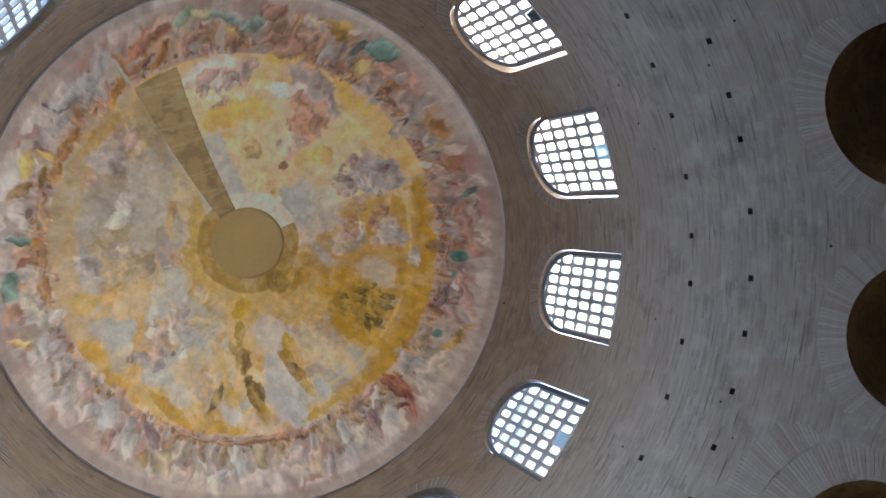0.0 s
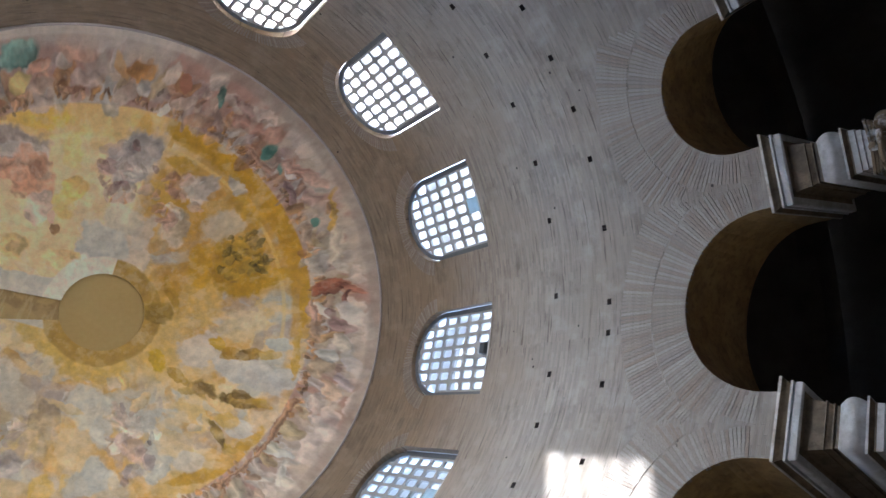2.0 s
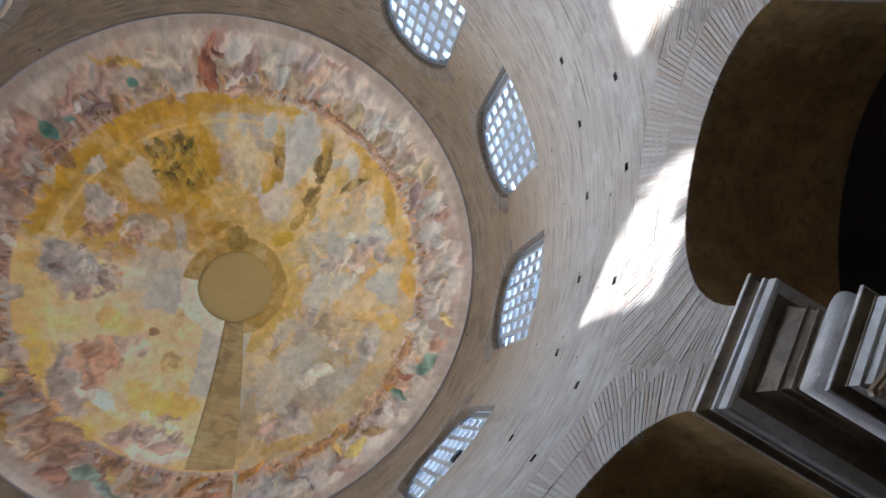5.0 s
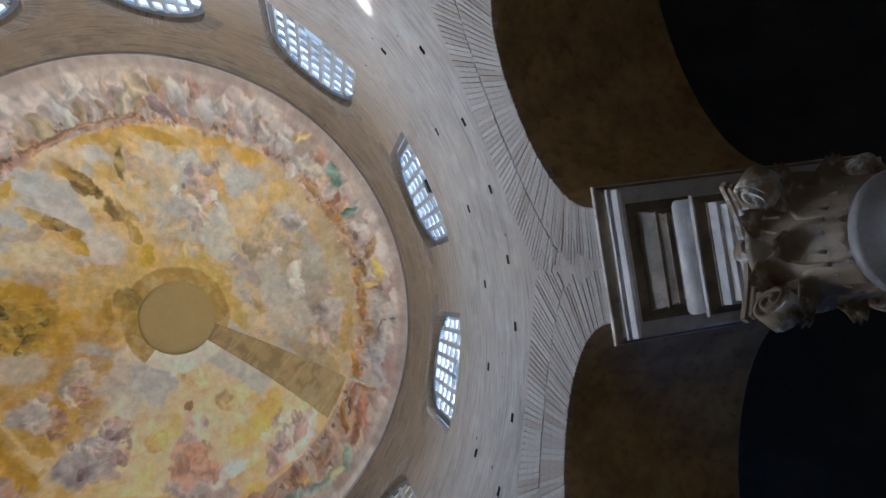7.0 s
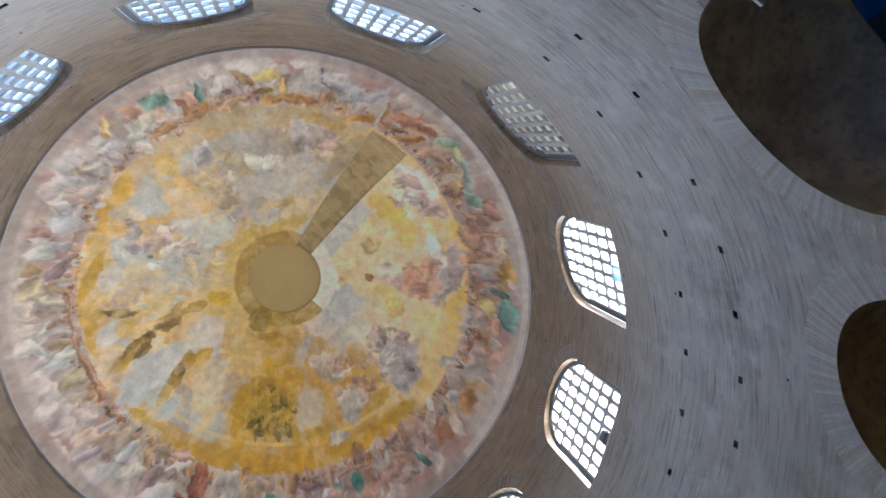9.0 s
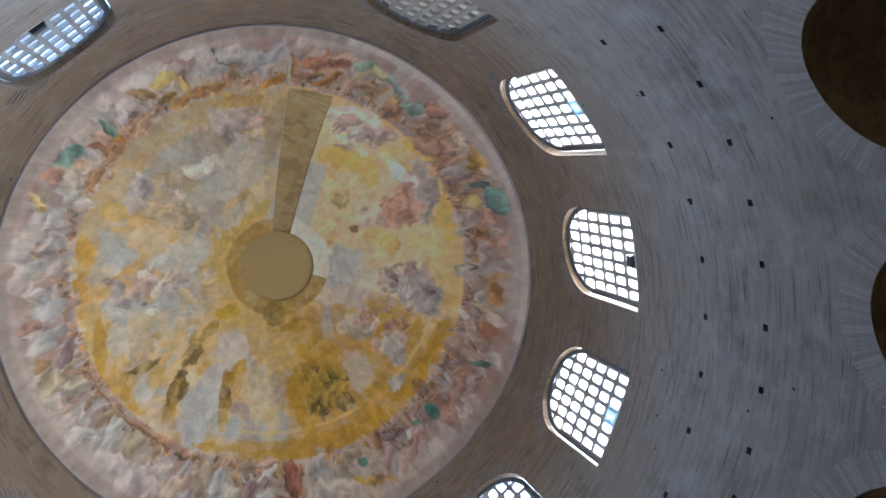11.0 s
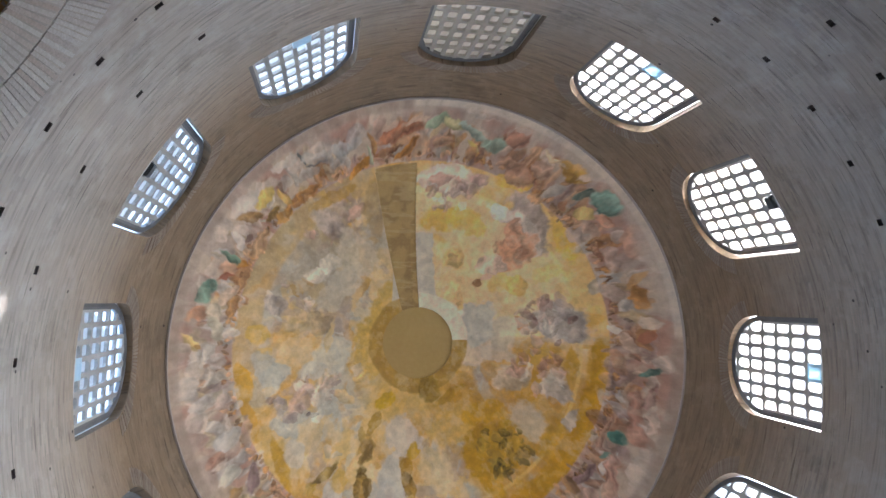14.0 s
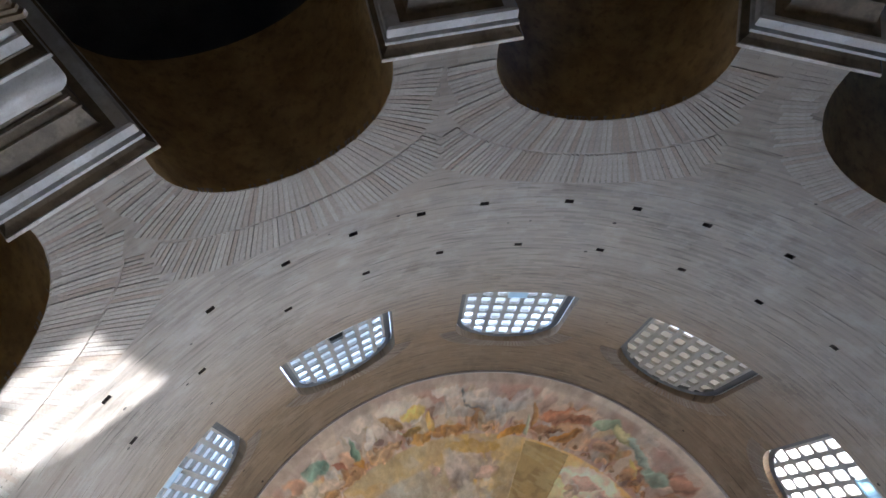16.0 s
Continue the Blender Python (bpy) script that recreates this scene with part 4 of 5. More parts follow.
    blot(-1.54, 4.90, 0.29, 0.06, 13, (0.60, 0.49, 0.44), .8, 3, 0.7)
    blot(-2.01, 4.35, 0.17, 0.17, 39, (0.18, 0.36, 0.31), 1.0, 4, 0.7)
    blot(-2.40, 4.08, 0.13, 0.04, 49, (0.22, 0.38, 0.33), .9, 0, 0.7)
    blot(-2.48, 4.14, 0.34, 0.05, 41, (0.58, 0.56, 0.56), .9, 2, 0.7)
    blot(-2.72, 4.11, 0.52, 0.11, 16, (0.53, 0.34, 0.29), .9, 7, 0.7)
    blot(-3.14, 3.94, 0.32, 0.09, 23, (0.56, 0.39, 0.33), .85, 5, 0.7)
    blot(-2.88, 3.64, 0.37, 0.08, 45, (0.38, 0.26, 0.27), .9, 4, 0.7)
    blot(-3.07, 3.37, 0.15, 0.18, 54, (0.44, 0.27, 0.15), .85, 4, 0.7)
    blot(-3.27, 3.64, 0.29, 0.13, 36, (0.52, 0.38, 0.34), .85, 6, 0.7)
    blot(-3.58, 3.12, 0.12, 0.07, 57, (0.19, 0.36, 0.30), .95, 0, 0.7)
    blot(-3.55, 2.83, 0.29, 0.12, 58, (0.50, 0.40, 0.33), .8, 5, 0.7)
    blot(-3.68, 3.42, 0.17, 0.09, 55, (0.44, 0.28, 0.17), .85, 4, 0.7)
    blot(-3.79, 3.33, 0.50, 0.06, 61, (0.58, 0.38, 0.13), .95, 3, 0.7)
    blot(-3.58, 3.67, 0.19, 0.05, 61, (0.53, 0.32, 0.08), .9, 0, 0.7)
    blot(-4.20, 2.58, 0.47, 0.14, 73, (0.64, 0.55, 0.46), .9, 4, 0.7)
    blot(-4.06, 2.11, 0.29, 0.18, 63, (0.50, 0.46, 0.43), .8, 5, 0.7)
    blot(-4.43, 2.14, 0.19, 0.10, 46, (0.62, 0.56, 0.50), .8, 3, 0.7)
    blot(-1.98, 4.16, 0.45, 0.07, 23, (0.46, 0.29, 0.23), .8, 7, 0.7)
    blot(-2.50, 4.52, 0.57, 0.09, 27, (0.60, 0.52, 0.48), .7, 2, 0.7)
    blot(-4.43, 1.64, 0.30, 0.20, 157, (0.42, 0.17, 0.11), 1.0, 4, 0.7)
    blot(-4.79, 1.58, 0.26, 0.07, 33, (0.47, 0.22, 0.16), .95, 3, 0.7)
    blot(-4.75, 1.35, 0.21, 0.06, 80, (0.36, 0.16, 0.13), .9, 3, 0.7)
    blot(-4.79, 0.70, 0.30, 0.16, 41, (0.41, 0.28, 0.27), .95, 5, 0.7)
    blot(-4.49, 1.04, 0.28, 0.07, 59, (0.63, 0.60, 0.57), .95, 2, 0.7)
    blot(-4.89, 1.01, 0.34, 0.14, 54, (0.63, 0.59, 0.56), .9, 3, 0.7)
    blot(-5.19, 0.70, 0.39, 0.07, 80, (0.61, 0.55, 0.52), .8, 2, 0.7)
    blot(-4.31, 0.99, 0.29, 0.07, 78, (0.46, 0.32, 0.28), .85, 6, 0.7)
    blot(-4.60, 0.98, 0.15, 0.08, 49, (0.30, 0.19, 0.18), .8, 2, 0.7)
    blot(-4.67, -0.38, 0.28, 0.24, 61, (0.53, 0.42, 0.31), .85, 5, 0.7)
    blot(-4.74, -0.03, 0.20, 0.13, 33, (0.53, 0.53, 0.52), .85, 4, 0.7)
    blot(-4.70, 0.41, 0.26, 0.08, 151, (0.50, 0.34, 0.20), .9, 3, 0.7)
    blot(-4.92, 0.26, 0.26, 0.11, 75, (0.56, 0.51, 0.44), .8, 5, 0.7)
    blot(-4.47, 0.56, 0.28, 0.12, 71, (0.44, 0.32, 0.24), .8, 6, 0.7)
    blot(-5.00, -0.69, 0.24, 0.10, 71, (0.50, 0.43, 0.45), .85, 4, 0.7)
    blot(-4.84, -0.92, 0.25, 0.10, 74, (0.61, 0.46, 0.36), .85, 4, 0.7)
    blot(-5.11, -0.25, 0.35, 0.13, 68, (0.55, 0.52, 0.53), .8, 2, 0.7)
    blot(-4.65, -1.31, 0.30, 0.10, 100, (0.57, 0.48, 0.44), .8, 5, 0.7)
    blot(-4.78, -1.81, 0.37, 0.18, 99, (0.58, 0.50, 0.47), .7, 2, 0.7)
    blot(-4.53, -2.30, 0.38, 0.17, 107, (0.59, 0.51, 0.48), .7, 2, 0.7)
    blot(-5.15, -1.07, 0.44, 0.07, 104, (0.60, 0.53, 0.50), .7, 2, 0.7)
    blot(-4.08, -2.88, 0.30, 0.09, 115, (0.64, 0.61, 0.57), .95, 4, 0.7)
    blot(-4.11, -3.08, 0.11, 0.11, 91, (0.60, 0.56, 0.50), .9, 4, 0.7)
    blot(-4.08, -2.49, 0.12, 0.22, 100, (0.56, 0.57, 0.57), .9, 3, 0.7)
    blot(-3.74, -3.11, 0.07, 0.21, 74, (0.63, 0.59, 0.54), .9, 2, 0.7)
    blot(-3.90, -2.72, 0.15, 0.14, 84, (0.46, 0.35, 0.22), .85, 4, 0.7)
    blot(-3.94, -2.38, 0.16, 0.18, 81, (0.53, 0.51, 0.44), .8, 5, 0.7)
    blot(-4.23, -1.93, 0.17, 0.19, 81, (0.50, 0.42, 0.28), .8, 5, 0.7)
    blot(-4.03, -1.98, 0.76, 0.06, 114, (0.46, 0.28, 0.19), .85, 7, 0.7)
    blot(-3.37, -3.03, 0.61, 0.05, 133, (0.50, 0.32, 0.22), .8, 7, 0.7)
    blot(-4.27, -1.33, 0.18, 0.09, 106, (0.49, 0.29, 0.19), .85, 5, 0.7)
    blot(-3.19, -3.76, 0.20, 0.23, 45, (0.53, 0.44, 0.31), .9, 5, 0.7)
    blot(-2.55, -4.24, 0.18, 0.17, 57, (0.62, 0.59, 0.54), .95, 4, 0.7)
    blot(-2.73, -3.79, 0.29, 0.13, -6, (0.36, 0.26, 0.27), .95, 4, 0.7)
    blot(-2.90, -4.07, 0.11, 0.15, 85, (0.42, 0.27, 0.13), .9, 3, 0.7)
    blot(-3.31, -3.37, 0.26, 0.13, 102, (0.52, 0.46, 0.37), .85, 5, 0.7)
    blot(-3.63, -3.47, 0.22, 0.10, 106, (0.56, 0.42, 0.34), .85, 4, 0.7)
    blot(-3.61, -3.09, 0.11, 0.16, 84, (0.44, 0.29, 0.20), .85, 4, 0.7)
    blot(-3.54, -3.66, 0.17, 0.08, 114, (0.55, 0.47, 0.42), .8, 3, 0.7)
    # pale worn margin
    edge = smooth(5.10, 5.28, r + 0.40 * (f1(x, y, 1.5) - 0.5))
    lay(edge * (0.50 + 0.30 * clean), (0.56, 0.48, 0.43))
    lay(smooth(5.20, 5.26, r + 0.05 * (f2(x, y, 3.0) - 0.5)) * (1 - clean) * 0.6, (0.40, 0.33, 0.29))
    lay(smooth(5.25, 5.29, r) * clean * 0.7, (0.66, 0.60, 0.55))
    # brushwork: short light and dark strokes
    fine = Field(200)(fx, fy, 6.5, 4)
    lay(0.12 * smooth(0.56, 0.64, fine), (0.64, 0.57, 0.46))
    lay(0.10 * smooth(0.43, 0.36, fine), (0.30, 0.22, 0.15))
    strokes = Field(201)(fx * 1.0, fy * 1.0, 3.2, 4)
    col[:] *= (0.92 + 0.18 * strokes)[:, None]
    # worn plaster
    wear = f4(x, y, 7.0, 4)
    col[:] *= (0.89 + 0.24 * wear)[:, None]
    lay(0.25 * smooth(0.60, 0.75, f1(x + 9, y, 3.0, 5)), (0.60, 0.55, 0.47))
    # faded but still strong: lift saturation and contrast a little
    lum = col.mean(axis=1, keepdims=True)
    lifted = np.clip(0.40 + 1.45 * (lum - 0.41), 0.05, 0.8)
    col[:] = np.clip((lum + 1.22 * (col - lum)) * lifted / lum, 0.02, 0.85)
    # strip of bare masonry from the eye to the rim
    gone = bare_strip(x, y)
    lay(gone, (0.40, 0.285, 0.125))
    lay(gone * smooth(0.45, 0.62, f3(x, y, 3.5)), (0.31, 0.215, 0.095))
    lay(gone * 0.6 * smooth(0.52, 0.60, f4(x * 3.5, y * 0.6, 3.0, 3)), (0.46, 0.36, 0.19))
    # earth pigments: warm, the ring of figures duller than the gilded field
    gain = 1.16 - 0.26 * smooth(4.35, 4.55, r) + 0.07 * clean * (r < 4.4)
    return np.clip(col * gain[:, None] * np.array((1.03, 0.97, 0.83)), 0.0, 0.85)


def bare_strip(x, y):
    """1 where the plaster is lost: a strip between two lines from the eye to the rim."""
    t = (x - 0.85) / (4.30 - 0.85)
    hi, lo = 0.02 - 0.42 * t, -0.44 - 1.00 * t
    return ((y < hi) & (y > lo) & (x > 0.6) & (np.hypot(x, y) < 4.38)).astype(float)


def fresco_material():
    m, nt, b = material("faded_fresco", 0.88)
    a = nt.nodes.new("ShaderNodeAttribute")
    a.attribute_name = "paint"
    co = nt.nodes.new("ShaderNodeTexCoord").outputs["Object"]
    grain = noise_out(nt, co, 22.0, 5.0, 0.65)
    blotch = noise_out(nt, co, 5.0, 5.0, 0.6)
    col = mix(nt, 0.22, a.outputs["Color"], ramp(nt, grain, [(0.25, (0.55, 0.52, 0.50)), (0.5, (1, 1, 1)), (0.8, (1.15, 1.12, 1.08))]), "MULTIPLY")
    col = mix(nt, 0.35, col, ramp(nt, blotch, [(0.3, (0.70, 0.68, 0.66)), (0.55, (1, 1, 1)), (0.8, (1.1, 1.08, 1.02))]), "MULTIPLY")
    nt.links.new(col, b.inputs["Base Color"])
    bump(nt, b, blotch, 0.25, 0.02)
    return m


def build_dome():
    na, nr = 1700, 300
    rs = np.linspace(R_EYE, R_EDGE, nr)
    az = np.linspace(0, 2 * np.pi, na, endpoint=False)
    rr, aa = np.meshgrid(rs, az, indexing="ij")
    x, y = (rr * np.cos(aa)).ravel(), (rr * np.sin(aa)).ravel()
    z = dome_z(rr.ravel()) + 0.05 * bare_strip(x, y) + 0.012 * (Field(8)(x, y, 1.2) - 0.5)
    idx = np.arange(na * nr).reshape(nr, na)
    nxt = np.roll(idx, -1, axis=1)
    quads = np.stack([idx[:-1], idx[1:], nxt[1:], nxt[:-1]], -1).reshape(-1, 4)
    me = bpy.data.meshes.new("ceiling_dome")
    me.vertices.add(len(x))
    me.vertices.foreach_set("co", np.stack([x, y, z], 1).ravel())
    me.loops.add(quads.size)
    me.loops.foreach_set("vertex_index", quads.ravel().astype(np.int32))
    me.polygons.add(len(quads))
    me.polygons.foreach_set("loop_start", np.arange(0, quads.size, 4, dtype=np.int32))
    me.update(calc_edges=True)
    c = np.ones((len(x), 4))
    c[:, :3] = fresco_colours(x, y)
    attr = me.color_attributes.new("paint", "FLOAT_COLOR", "POINT")
    attr.data.foreach_set("color", c.ravel().astype(np.float32))
    me.materials.append(fresco_material())
    return new("ceiling_dome", me)


dome = build_dome()
tagged(dome, "shallow dome with a faded fresco of clouds, gold and draped groups", "dome", kind="structure")
LIP = plain_stone("broken_plaster_edge", (0.34, 0.28, 0.24), (0.46, 0.39, 0.34), 0.9, 5.0, 0.3)
lip = link_mesh("trim_plaster_edge", lathe([(R_EDGE + 0.045, Z_EDGE - 0.03), (R_EDGE + 0.01, Z_EDGE - 0.03), (R_EDGE, Z_EDGE)], 180), LIP)
tagged(lip, "thin broken edge of the dome plaster", "plaster edge", kind="structure")
OCHRE_PLASTER = plain_stone("ochre_plaster", (0.44, 0.295, 0.095), (0.53, 0.37, 0.14), 0.9, 2.0, 0.1)
z_eye = float(dome_z(np.array([R_EYE]))[0])
eye = link_mesh("ceiling_eye", lathe([(0.0, z_eye + 0.075), (0.5, z_eye + 0.08), (R_EYE + 0.01, z_eye + 0.085), (R_EYE + 0.012, z_eye - 0.006)], 96), OCHRE_PLASTER)
tagged(eye, "plain round ochre plaster disc closing the crown of the dome", "ceiling disc", kind="structure")
cap_bm = lathe([(0.0, Z_APEX + 0.5), (3.0, Z_APEX - 0.2), (R_OUT, 15.0), (R_OUT, Z_WTOP + 0.1)], 96)
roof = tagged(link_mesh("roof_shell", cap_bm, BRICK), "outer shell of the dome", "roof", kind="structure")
# ---- ambulatory round the drum ----
vault_prof = [(R_ARCH, 8.45)]
mid, half = (R_ARCH + FLOOR_OUT) / 2, (FLOOR_OUT - R_ARCH) / 2
vault_prof = [(mid + half * math.cos(radians(a)), 7.2 + half * 0.95 * math.sin(radians(a))) for a in range(180, -1, -10)]
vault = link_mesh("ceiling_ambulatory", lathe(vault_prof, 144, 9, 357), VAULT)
bay = tagged(link_mesh("ceiling_blue_bay", lathe(vault_prof, 8, -3, 9), BLUE), "blue mosaic vault over one bay of the ring aisle", "ceiling", kind="structure")
tagged(vault, "mosaic barrel vault of the ring aisle, its shade in the colour", "ceiling", kind="structure")
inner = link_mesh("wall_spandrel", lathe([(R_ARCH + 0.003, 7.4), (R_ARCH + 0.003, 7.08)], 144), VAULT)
tagged(inner, "plaster wall above the arches in the ring aisle, shade painted in", "wall", kind="structure")
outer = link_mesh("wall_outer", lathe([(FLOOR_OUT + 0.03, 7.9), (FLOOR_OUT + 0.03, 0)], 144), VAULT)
tagged(outer, "plastered outer wall of the ring aisle, its dimness painted in", "wall", kind="structure")
floor = link_mesh("floor", lathe([(0.0, 0.0), (6.0, 0.0), (FLOOR_OUT + 0.1, 0.0)], 96), FLOOR)
tagged(floor, "worn grey marble floor of the rotunda", "floor", kind="structure")


# ---- windows ----
def box(bm, x0, x1, y0, y1, z0, z1):
    v = [bm.verts.new((x, y, z)) for x in (x0, x1) for y in (y0, y1) for z in (z0, z1)]
    for f in ((0, 1, 3, 2), (4, 6, 7, 5), (0, 4, 5, 1), (2, 3, 7, 6), (0, 2, 6, 4), (1, 5, 7, 3)):
        bm.faces.new([v[i] for i in f])


def window_half(z):
    if z <= Z_WSPRING:
        return W_HALF
    return math.sqrt(max(0.0, W_HALF ** 2 - (z - Z_WSPRING) ** 2))


def lattice_mesh():
    """A cast lattice with rounded square openings: bars crossing, each corner filled."""
    bm = bmesh.new()
    cols, pitch = 7, 2 * W_HALF / 7
    bar, depth = 0.074, 0.06
    for i in range(cols + 1):
        y = -W_HALF + i * pitch
        zt = Z_WSPRING + math.sqrt(max(0.0, W_HALF ** 2 - (abs(y) - 0.0) ** 2)) if abs(y) < W_HALF - 1e-3 else Z_WSPRING
        w = bar * (0.7 if i in (0, cols) else 0.5)
        box(bm, 0, depth, y - w, y + w, Z_SILL, zt)
    rows = 7
    for j in range(rows):
        z = Z_SILL + 0.02 + j * 0.385
        hw = window_half(z + 0.02)
        if hw > 0.1:
            box(bm, 0.004, depth - 0.004, -hw, hw, z - bar * 0.5, z + bar * 0.5)
            for i in range(cols + 1):
                y = -W_HALF + i * pitch
                if abs(y) < hw:
                    for k in (-1, 1):
                        for l in (-1, 1):
                            c = [(y + k * bar * 0.4, z + l * bar * 0.4), (y + k * (bar * 0.5 + 0.05), z + l * bar * 0.4), (y + k * bar * 0.4, z + l * (bar * 0.5 + 0.05))]
                            fr = [bm.verts.new((0.008, *p)) for p in c]
                            bk = [bm.verts.new((depth - 0.008, *p)) for p in c]
                            bm.faces.new(fr)
                            bm.faces.new(bk[::-1])
                            bm.faces.new((fr[1], fr[2], bk[2], bk[1]))
    return bm


def frame_mesh():
    bm = bmesh.new()
    arc = [(math.cos(radians(a)), math.sin(radians(a))) for a in range(180, -1, -6)]
    line = [(-1, None)] + arc + [(1, None)]
    rows = []
    for c, s_ in line:
        pts = []
        for x, w in ((-0.015, W_OPEN), (-0.015, W_HALF + 0.03), (0.0, W_HALF - 0.01), (0.06, W_HALF - 0.01), (0.06, W_OPEN)):
            pts.append((x, c * w, Z_OPEN if s_ is None else Z_WSPRING + s_ * w))
        rows.append([bm.verts.new(p) for p in pts])
    for p, q in zip(rows, rows[1:]):
        for k in range(5):
            bm.faces.new((p[k], p[(k + 1) % 5], q[(k + 1) % 5], q[k]))
    bm.faces.new(rows[0])
    bm.faces.new(rows[-1])
    return bm


def sill_mesh():
    bm = bmesh.new()
    box(bm, -0.10, 0.30, -W_HALF - 0.02, W_HALF + 0.02, Z_OPEN + 0.002, Z_SILL + 0.0)
    for v in bm.verts:
        if v.co.x < 0 and v.co.z > Z_OPEN + 0.05:
            v.co.z -= 0.075
    return bm


def make_window():
    w = empty("window")
    part("lattice", lattice_mesh(), LATTICE, w, "grey cast stone lattice with square openings")
    part("frame", frame_mesh(), RIM_STONE, w, "dark grey arched stone rim")
    part("sill", sill_mesh(), SILL_STONE, w, "pale plastered sill")
    return w


win0 = make_window()
WINDOWS = []
for k in range(12):
    m = pose(0, 0, 0, 0, 0, 30 * k) @ Matrix.Translation((R + 0.10, 0, 0))
    if k == 0:
        win0.matrix_world = m
        wk = win0
    else:
        wk = copy_thing(win0, m)
    WINDOWS.append(wk)
    lab = "arched window with a stone lattice, blocked by a wall behind it" if k == 0 else "arched window with a stone lattice and bright daylight behind"
    tagged(wk, lab, "window", "clerestory windows", kind="structure")
    wk.name = "window_%d" % (k + 1)
    if k:
        lamp = new("window_daylight", bpy.data.lights.new("window_daylight", "AREA"))
        lamp.data.shape, lamp.data.size, lamp.data.size_y = "RECTANGLE", 1.6, 2.3
        # hazy sky: bright and white round the sun, dim and blue away from it
        near_sun = ((1 + math.cos(radians(30 * k - SUN_AZ))) / 2) ** 3
        lamp.data.energy = LAMP_W * (0.50 + 3.1 * near_sun)
        lamp.data.color = tuple(p + (q - p) * near_sun for p, q in zip((0.46, 0.67, 1.0), (1.0, 0.96, 0.91)))
        c = Vector(pol(30 * k, R + 1.0, 13.0))
        lamp.matrix_world = look(c, Vector(pol(30 * k, -5.0, 6.2)))
bm = bmesh.new()
box(bm, R_OUT + 0.9, R_OUT + 1.5, -2.2, 2.6, 8.6, 14.6)
TOWER = plain_stone("weathered_ochre_plaster", (0.42, 0.36, 0.24), (0.56, 0.50, 0.36), 0.9, 5.0, 0.3)
tower = tagged(link_mesh("tower_wall", bm, TOWER), "ochre plastered tower wall close behind a window", "wall", kind="structure")


# ---- pairs of columns with entablature blocks ----
Z_ARC, Z_FRI, Z_COR, Z_CAP = 4.46, 4.72, 5.02, 3.80


def loft(profile, x0, x1, hy):
    """A block with moulded sides: profile holds (height, how far it juts out)."""
    bm = bmesh.new()
    rings = []
    for z, o in profile:
        rings.append([bm.verts.new(p) for p in ((x0 - o, -hy - o, z), (x1 + o, -hy - o, z), (x1 + o, hy + o, z), (x0 - o, hy + o, z))])
    for p, q in zip(rings, rings[1:]):
        for k in range(4):
            bm.faces.new((p[k], p[(k + 1) % 4], q[(k + 1) % 4], q[k]))
    bm.faces.new(rings[0][::-1])
    bm.faces.new(rings[-1])
    return bm


X0, X1, HY = 5.68, 7.45, 0.36
def leaf_mesh(width, height, out, curl):
    """One acanthus leaf, its tip curling outward; x is outward, z up."""
    bm = bmesh.new()
    nu, nv = 6, 9
    grid = []
    for j in range(nv):
        t = j / (nv - 1)
        row = []
        for i in range(nu + 1):
            s = i / nu * 2 - 1
            w = width * (0.75 + 0.35 * math.sin(math.pi * min(1.0, t * 1.1)) - 0.6 * max(0, t - 0.7)) * (1 + 0.06 * math.cos(7 * t * math.pi))
            ang = max(0.0, t - 0.62) / 0.38 * 2.4
            bx = out * t * t + (curl * (1 - math.cos(ang)) if ang > 0 else 0)
            bz = height * min(t, 0.62) / 0.62 * 0.8 + (curl * 1.25 * math.sin(ang) if ang > 0 else 0)
            row.append(bm.verts.new((bx - 0.035 * s * s + 0.012 * math.cos(s * 9) , s * w, bz)))
        grid.append(row)
    for j in range(nv - 1):
        for i in range(nu):
            bm.faces.new((grid[j][i], grid[j][i + 1], grid[j + 1][i + 1], grid[j + 1][i]))
    geo = bmesh.ops.extrude_face_region(bm, geom=bm.faces[:])
    bmesh.ops.translate(bm, verts=[v for v in geo["geom"] if isinstance(v, bmesh.types.BMVert)], vec=(-0.025, 0, 0))
    me = bpy.data.meshes.new("leaf")
    bmesh.ops.recalc_face_normals(bm, faces=bm.faces[:])
    bm.to_mesh(me)
    bm.free()
    me.materials.append(CARVED)
    me.polygons.foreach_set("use_smooth", [True] * len(me.polygons))
    return me


